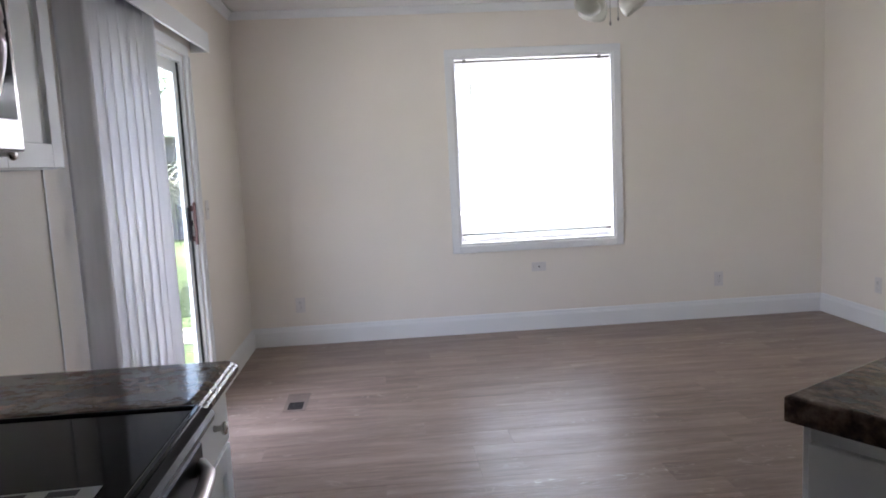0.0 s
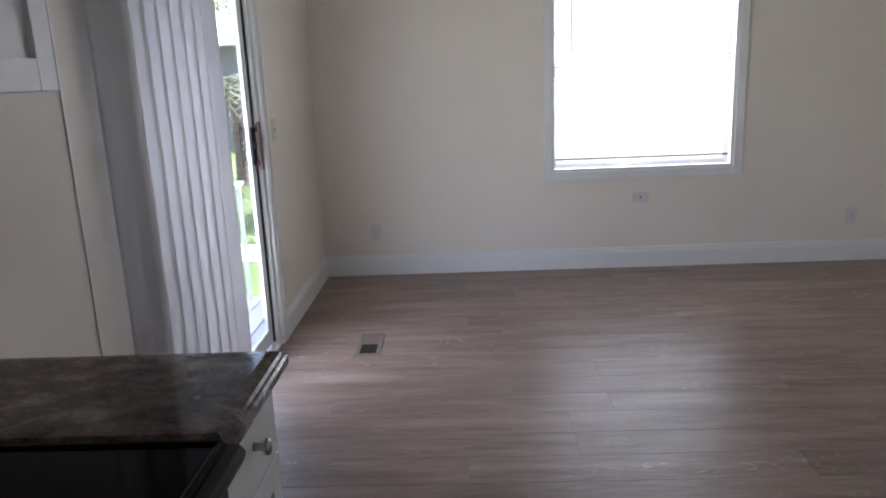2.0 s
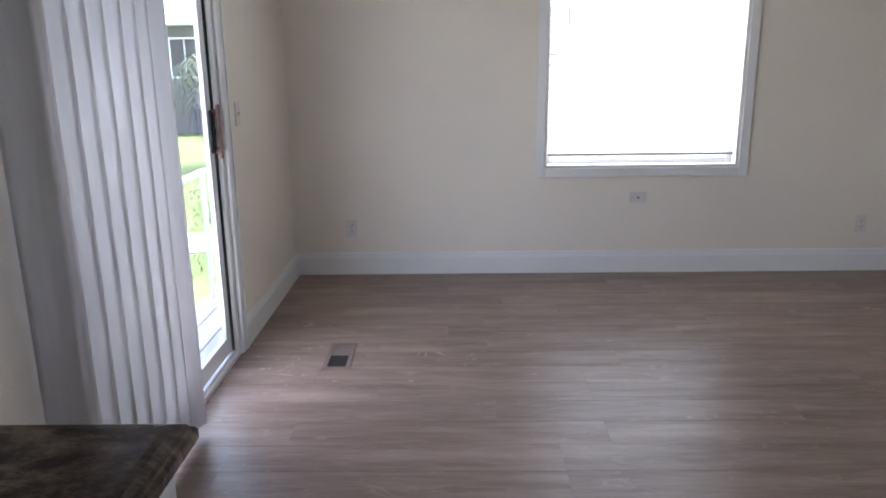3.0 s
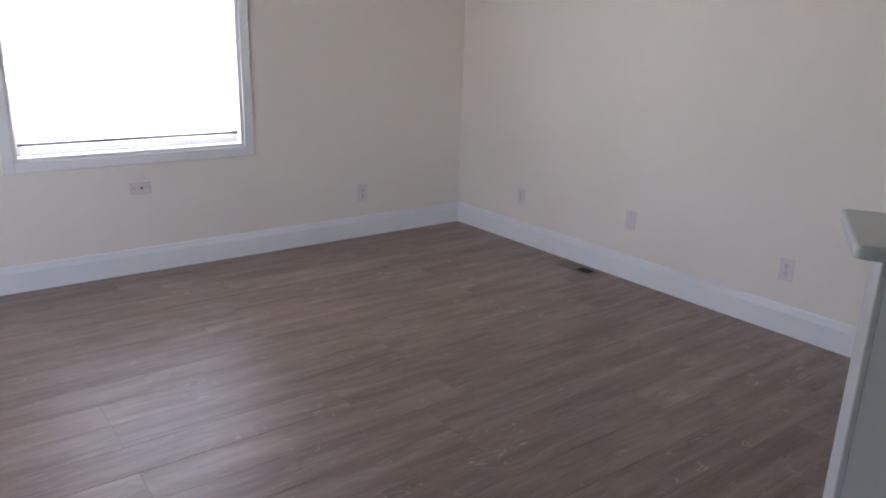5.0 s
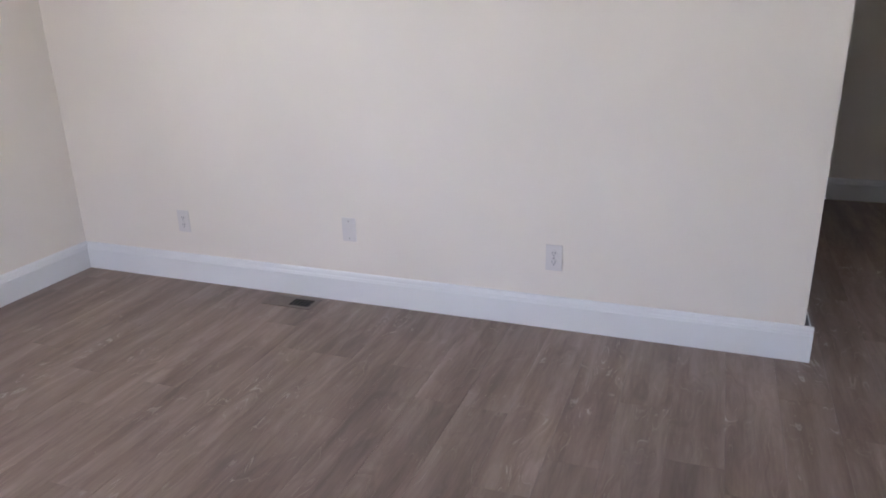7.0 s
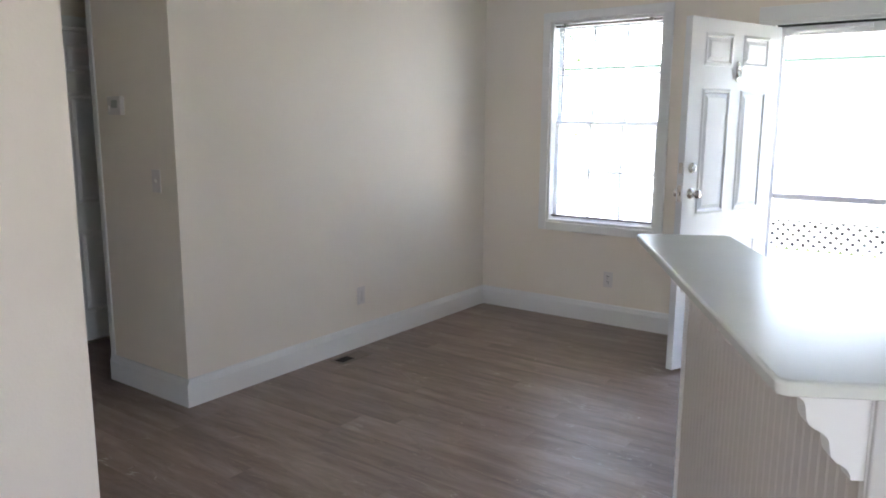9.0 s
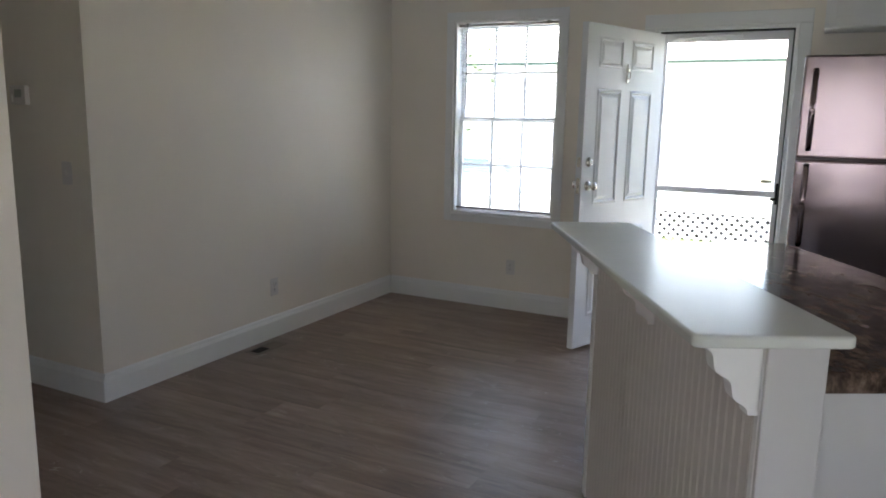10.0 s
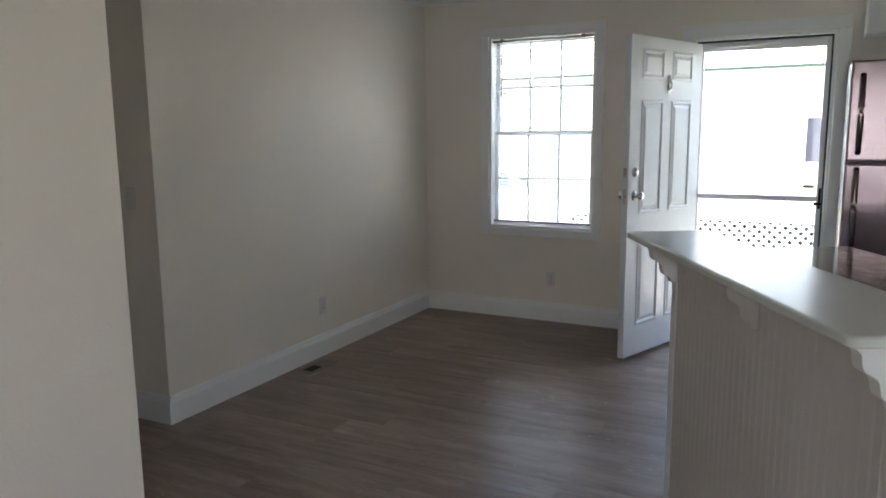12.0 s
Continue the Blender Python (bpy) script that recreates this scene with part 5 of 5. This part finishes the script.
def tree(m, height, spread, seed, label, leaves=2600):
    rng = random.Random(seed)
    top = thing("tree", m, label, "tree")
    bm = bmesh.new()
    cyl(bm, (0, 0, -0.1), (0.1, 0.05, height * 0.45), 0.22, 0.14, 12)
    tips = []
    for i in range(7):
        a = 2 * math.pi * i / 7 + rng.uniform(-0.3, 0.3)
        p0 = Vector((0.1, 0.05, height * rng.uniform(0.32, 0.45)))
        p1 = Vector((math.cos(a) * spread * rng.uniform(0.35, 0.7), math.sin(a) * spread * rng.uniform(0.35, 0.7), height * rng.uniform(0.6, 0.95)))
        cyl(bm, p0, p1, 0.09, 0.025, 8)
        tips += [p1, (p0 + p1) / 2 + Vector((0, 0, 0.4))]
    part("trunk", bm, BARK, top)
    verts, faces = [], []
    for i in range(leaves):
        c = rng.choice(tips) + Vector((rng.gauss(0, 1), rng.gauss(0, 1), rng.gauss(0, 0.7))) * spread * 0.22
        q = Euler((rng.uniform(0, 6.3), rng.uniform(0, 6.3), rng.uniform(0, 6.3))).to_matrix()
        s = rng.uniform(0.06, 0.13)
        b = len(verts)
        verts += [tuple(c + q @ Vector(v)) for v in ((-s, 0, 0), (0, -s * 0.5, 0.02), (s, 0, 0), (0, s * 0.5, 0.02))]
        faces.append((b, b + 1, b + 2, b + 3))
    me = bpy.data.meshes.new("crown")
    me.from_pydata(verts, [], faces)
    me.materials.append(LEAF)
    cr = new("crown", me)
    cr.parent = top
    return top


tree(pose(10.9, -15.0, GZ), 4.0, 3.0, 5, "leafy tree beside the neighbour house", 1200)
tree(pose(-10.8, 27.5, GZ), 10.0, 4.6, 8, "large leafy tree across the lawn")
tree(pose(-24.0, 16.0, GZ), 7.0, 4.0, 9, "large leafy tree across the lawn")
tree(pose(-24.0, 38.0, GZ), 9.0, 5.0, 10, "large leafy tree across the lawn")


def palm(m, h):
    """A small palm: ringed trunk and arching fronds of many leaflets."""
    top = thing("palm_tree", m, "small palm tree with arching fronds on the lawn", "tree")
    bm = bmesh.new()
    prof = []
    for i in range(15):
        z = h * i / 14
        prof += [(0.15 - 0.04 * i / 14, z), (0.13 - 0.04 * i / 14, z + h / 30)]
    part("trunk", lathe(bm, prof, None, 12), BARK, top)
    rng = random.Random(4)
    for i in range(22):
        a = 2 * math.pi * i / 22 + rng.uniform(-0.15, 0.15)
        up, ln = rng.uniform(0.1, 0.9), rng.uniform(1.0, 1.35)
        bm = bmesh.new()
        pts = []
        for k in range(13):
            s = k / 12
            r = ln * s
            pts.append(Vector((math.cos(a) * r, math.sin(a) * r, h + up * math.sin(s * 2.0) - 1.35 * s * s)))
        tube(bm, pts, 0.010, 5)
        side = Vector((-math.sin(a), math.cos(a), 0))
        for k in range(2, 13):
            for sg in (1, -1):
                p = pts[k]
                l = 0.42 * math.sin(math.pi * min(0.95, 0.12 + k / 13.5))
                q = p + side * sg * l + (pts[k] - pts[k - 1]) * 1.6 + Vector((0, 0, -0.12))
                w = (pts[k] - pts[k - 1]).normalized() * 0.022
                bm.faces.new([bm.verts.new(v) for v in (p - w, q, p + w)])
        part("frond", bm, FROND, top)
    return top


palm(pose(-3.75, 10.35, GZ), 2.0)


def parked_car():
    """A small white car, length along local x."""
    top = thing("car", pose(9.1, -14.5, GZ + 0.02), "white parked car with blue-grey windows", "car")
    white = paint("car_white", (0.75, 0.76, 0.76), 0.2, 200.0, 0.01)
    tint = plastic("car_glass", (0.05, 0.075, 0.10), 0.08)
    tyre_m = plastic("tyre_rubber", (0.02, 0.02, 0.02), 0.8)
    w = 0.84
    lower = [(-2.15, 0.32), (-2.2, 0.55), (-2.1, 0.82), (-1.95, 0.92), (-1.2, 0.95), (0.9, 0.93), (1.75, 0.84), (2.12, 0.70), (2.2, 0.45), (2.1, 0.25), (-2.0, 0.22)]
    bm = bmesh.new()
    prism(bm, lower, 2 * w, Matrix(((1, 0, 0, 0), (0, 0, -1, w), (0, 1, 0, 0), (0, 0, 0, 1))))
    bmesh.ops.bevel(bm, geom=bm.edges[:], offset=0.05, segments=2, affect='EDGES')
    body = part("body", bm, white, top)
    bm = bmesh.new()
    z0, z1 = 0.93, 1.56
    ring0 = [(-1.95, -0.76), (1.0, -0.76), (1.0, 0.76), (-1.95, 0.76)]
    ring1 = [(-1.45, -0.58), (0.25, -0.58), (0.25, 0.58), (-1.45, 0.58)]
    lo = [bm.verts.new((x, y, z0)) for x, y in ring0]
    hi = [bm.verts.new((x, y, z1)) for x, y in ring1]
    for i in range(4):
        bm.faces.new((lo[i], lo[(i + 1) % 4], hi[(i + 1) % 4], hi[i]))
    bm.faces.new(hi)
    bm.faces.new(lo[::-1])
    bmesh.ops.bevel(bm, geom=[e for e in bm.edges if e.verts[0].co.z + e.verts[1].co.z > 2 * z0 + 0.1], offset=0.04, segments=2, affect='EDGES')
    part("cabin", bm, white, body)

    def on(a, b, u, v, out):
        """A point on a cabin side between edges a and b: u along, v up."""
        p = Vector((*ring0[a], z0)).lerp(Vector((*ring0[b], z0)), u)
        q = Vector((*ring1[a], z1)).lerp(Vector((*ring1[b], z1)), u)
        return p.lerp(q, v) + Vector(out)
    for a, b, u0, u1, out in ((0, 1, 0.08, 0.47, (0, -0.012, 0.004)), (0, 1, 0.53, 0.90, (0, -0.012, 0.004)), (2, 3, 0.10, 0.47, (0, 0.012, 0.004)), (2, 3, 0.70, 1.0, (0, 0.012, 0.004)),
                              (1, 2, 0.08, 0.92, (0.012, 0, 0.006)), (3, 0, 0.34, 0.66, (-0.012, 0, 0.006))):
        bm = bmesh.new()
        f = [bm.verts.new(on(a, b, u, v, out)) for u, v in ((u0, 0.50), (u1, 0.50), (u1, 0.93), (u0, 0.93))]
        g = [bm.verts.new(v.co - Vector(out) * 1.5) for v in f]
        bm.faces.new(f)
        for i in range(4):
            bm.faces.new((f[i], f[(i + 1) % 4], g[(i + 1) % 4], g[i]))
        part("window", bm, tint, body)
    for x in (-1.35, 1.35):
        for s in (-1, 1):
            bm = bmesh.new()
            cyl(bm, (x, s * 0.66, 0.31), (x, s * 0.86, 0.31), 0.31, n=24)
            wh = part("wheel", bm, tyre_m, top, "black rubber tyre")
            part("rim", cyl(bmesh.new(), (x, s * 0.855, 0.31), (x, s * 0.87, 0.31), 0.19, n=20), NICKEL, wh)
    for s in (-1, 1):
        part("headlight", boxed(2.10, 2.17, s * 0.62 - 0.15, s * 0.62 + 0.15, 0.56, 0.68, bevel=0.02), VINYL, body)


parked_car()

lay_floor()
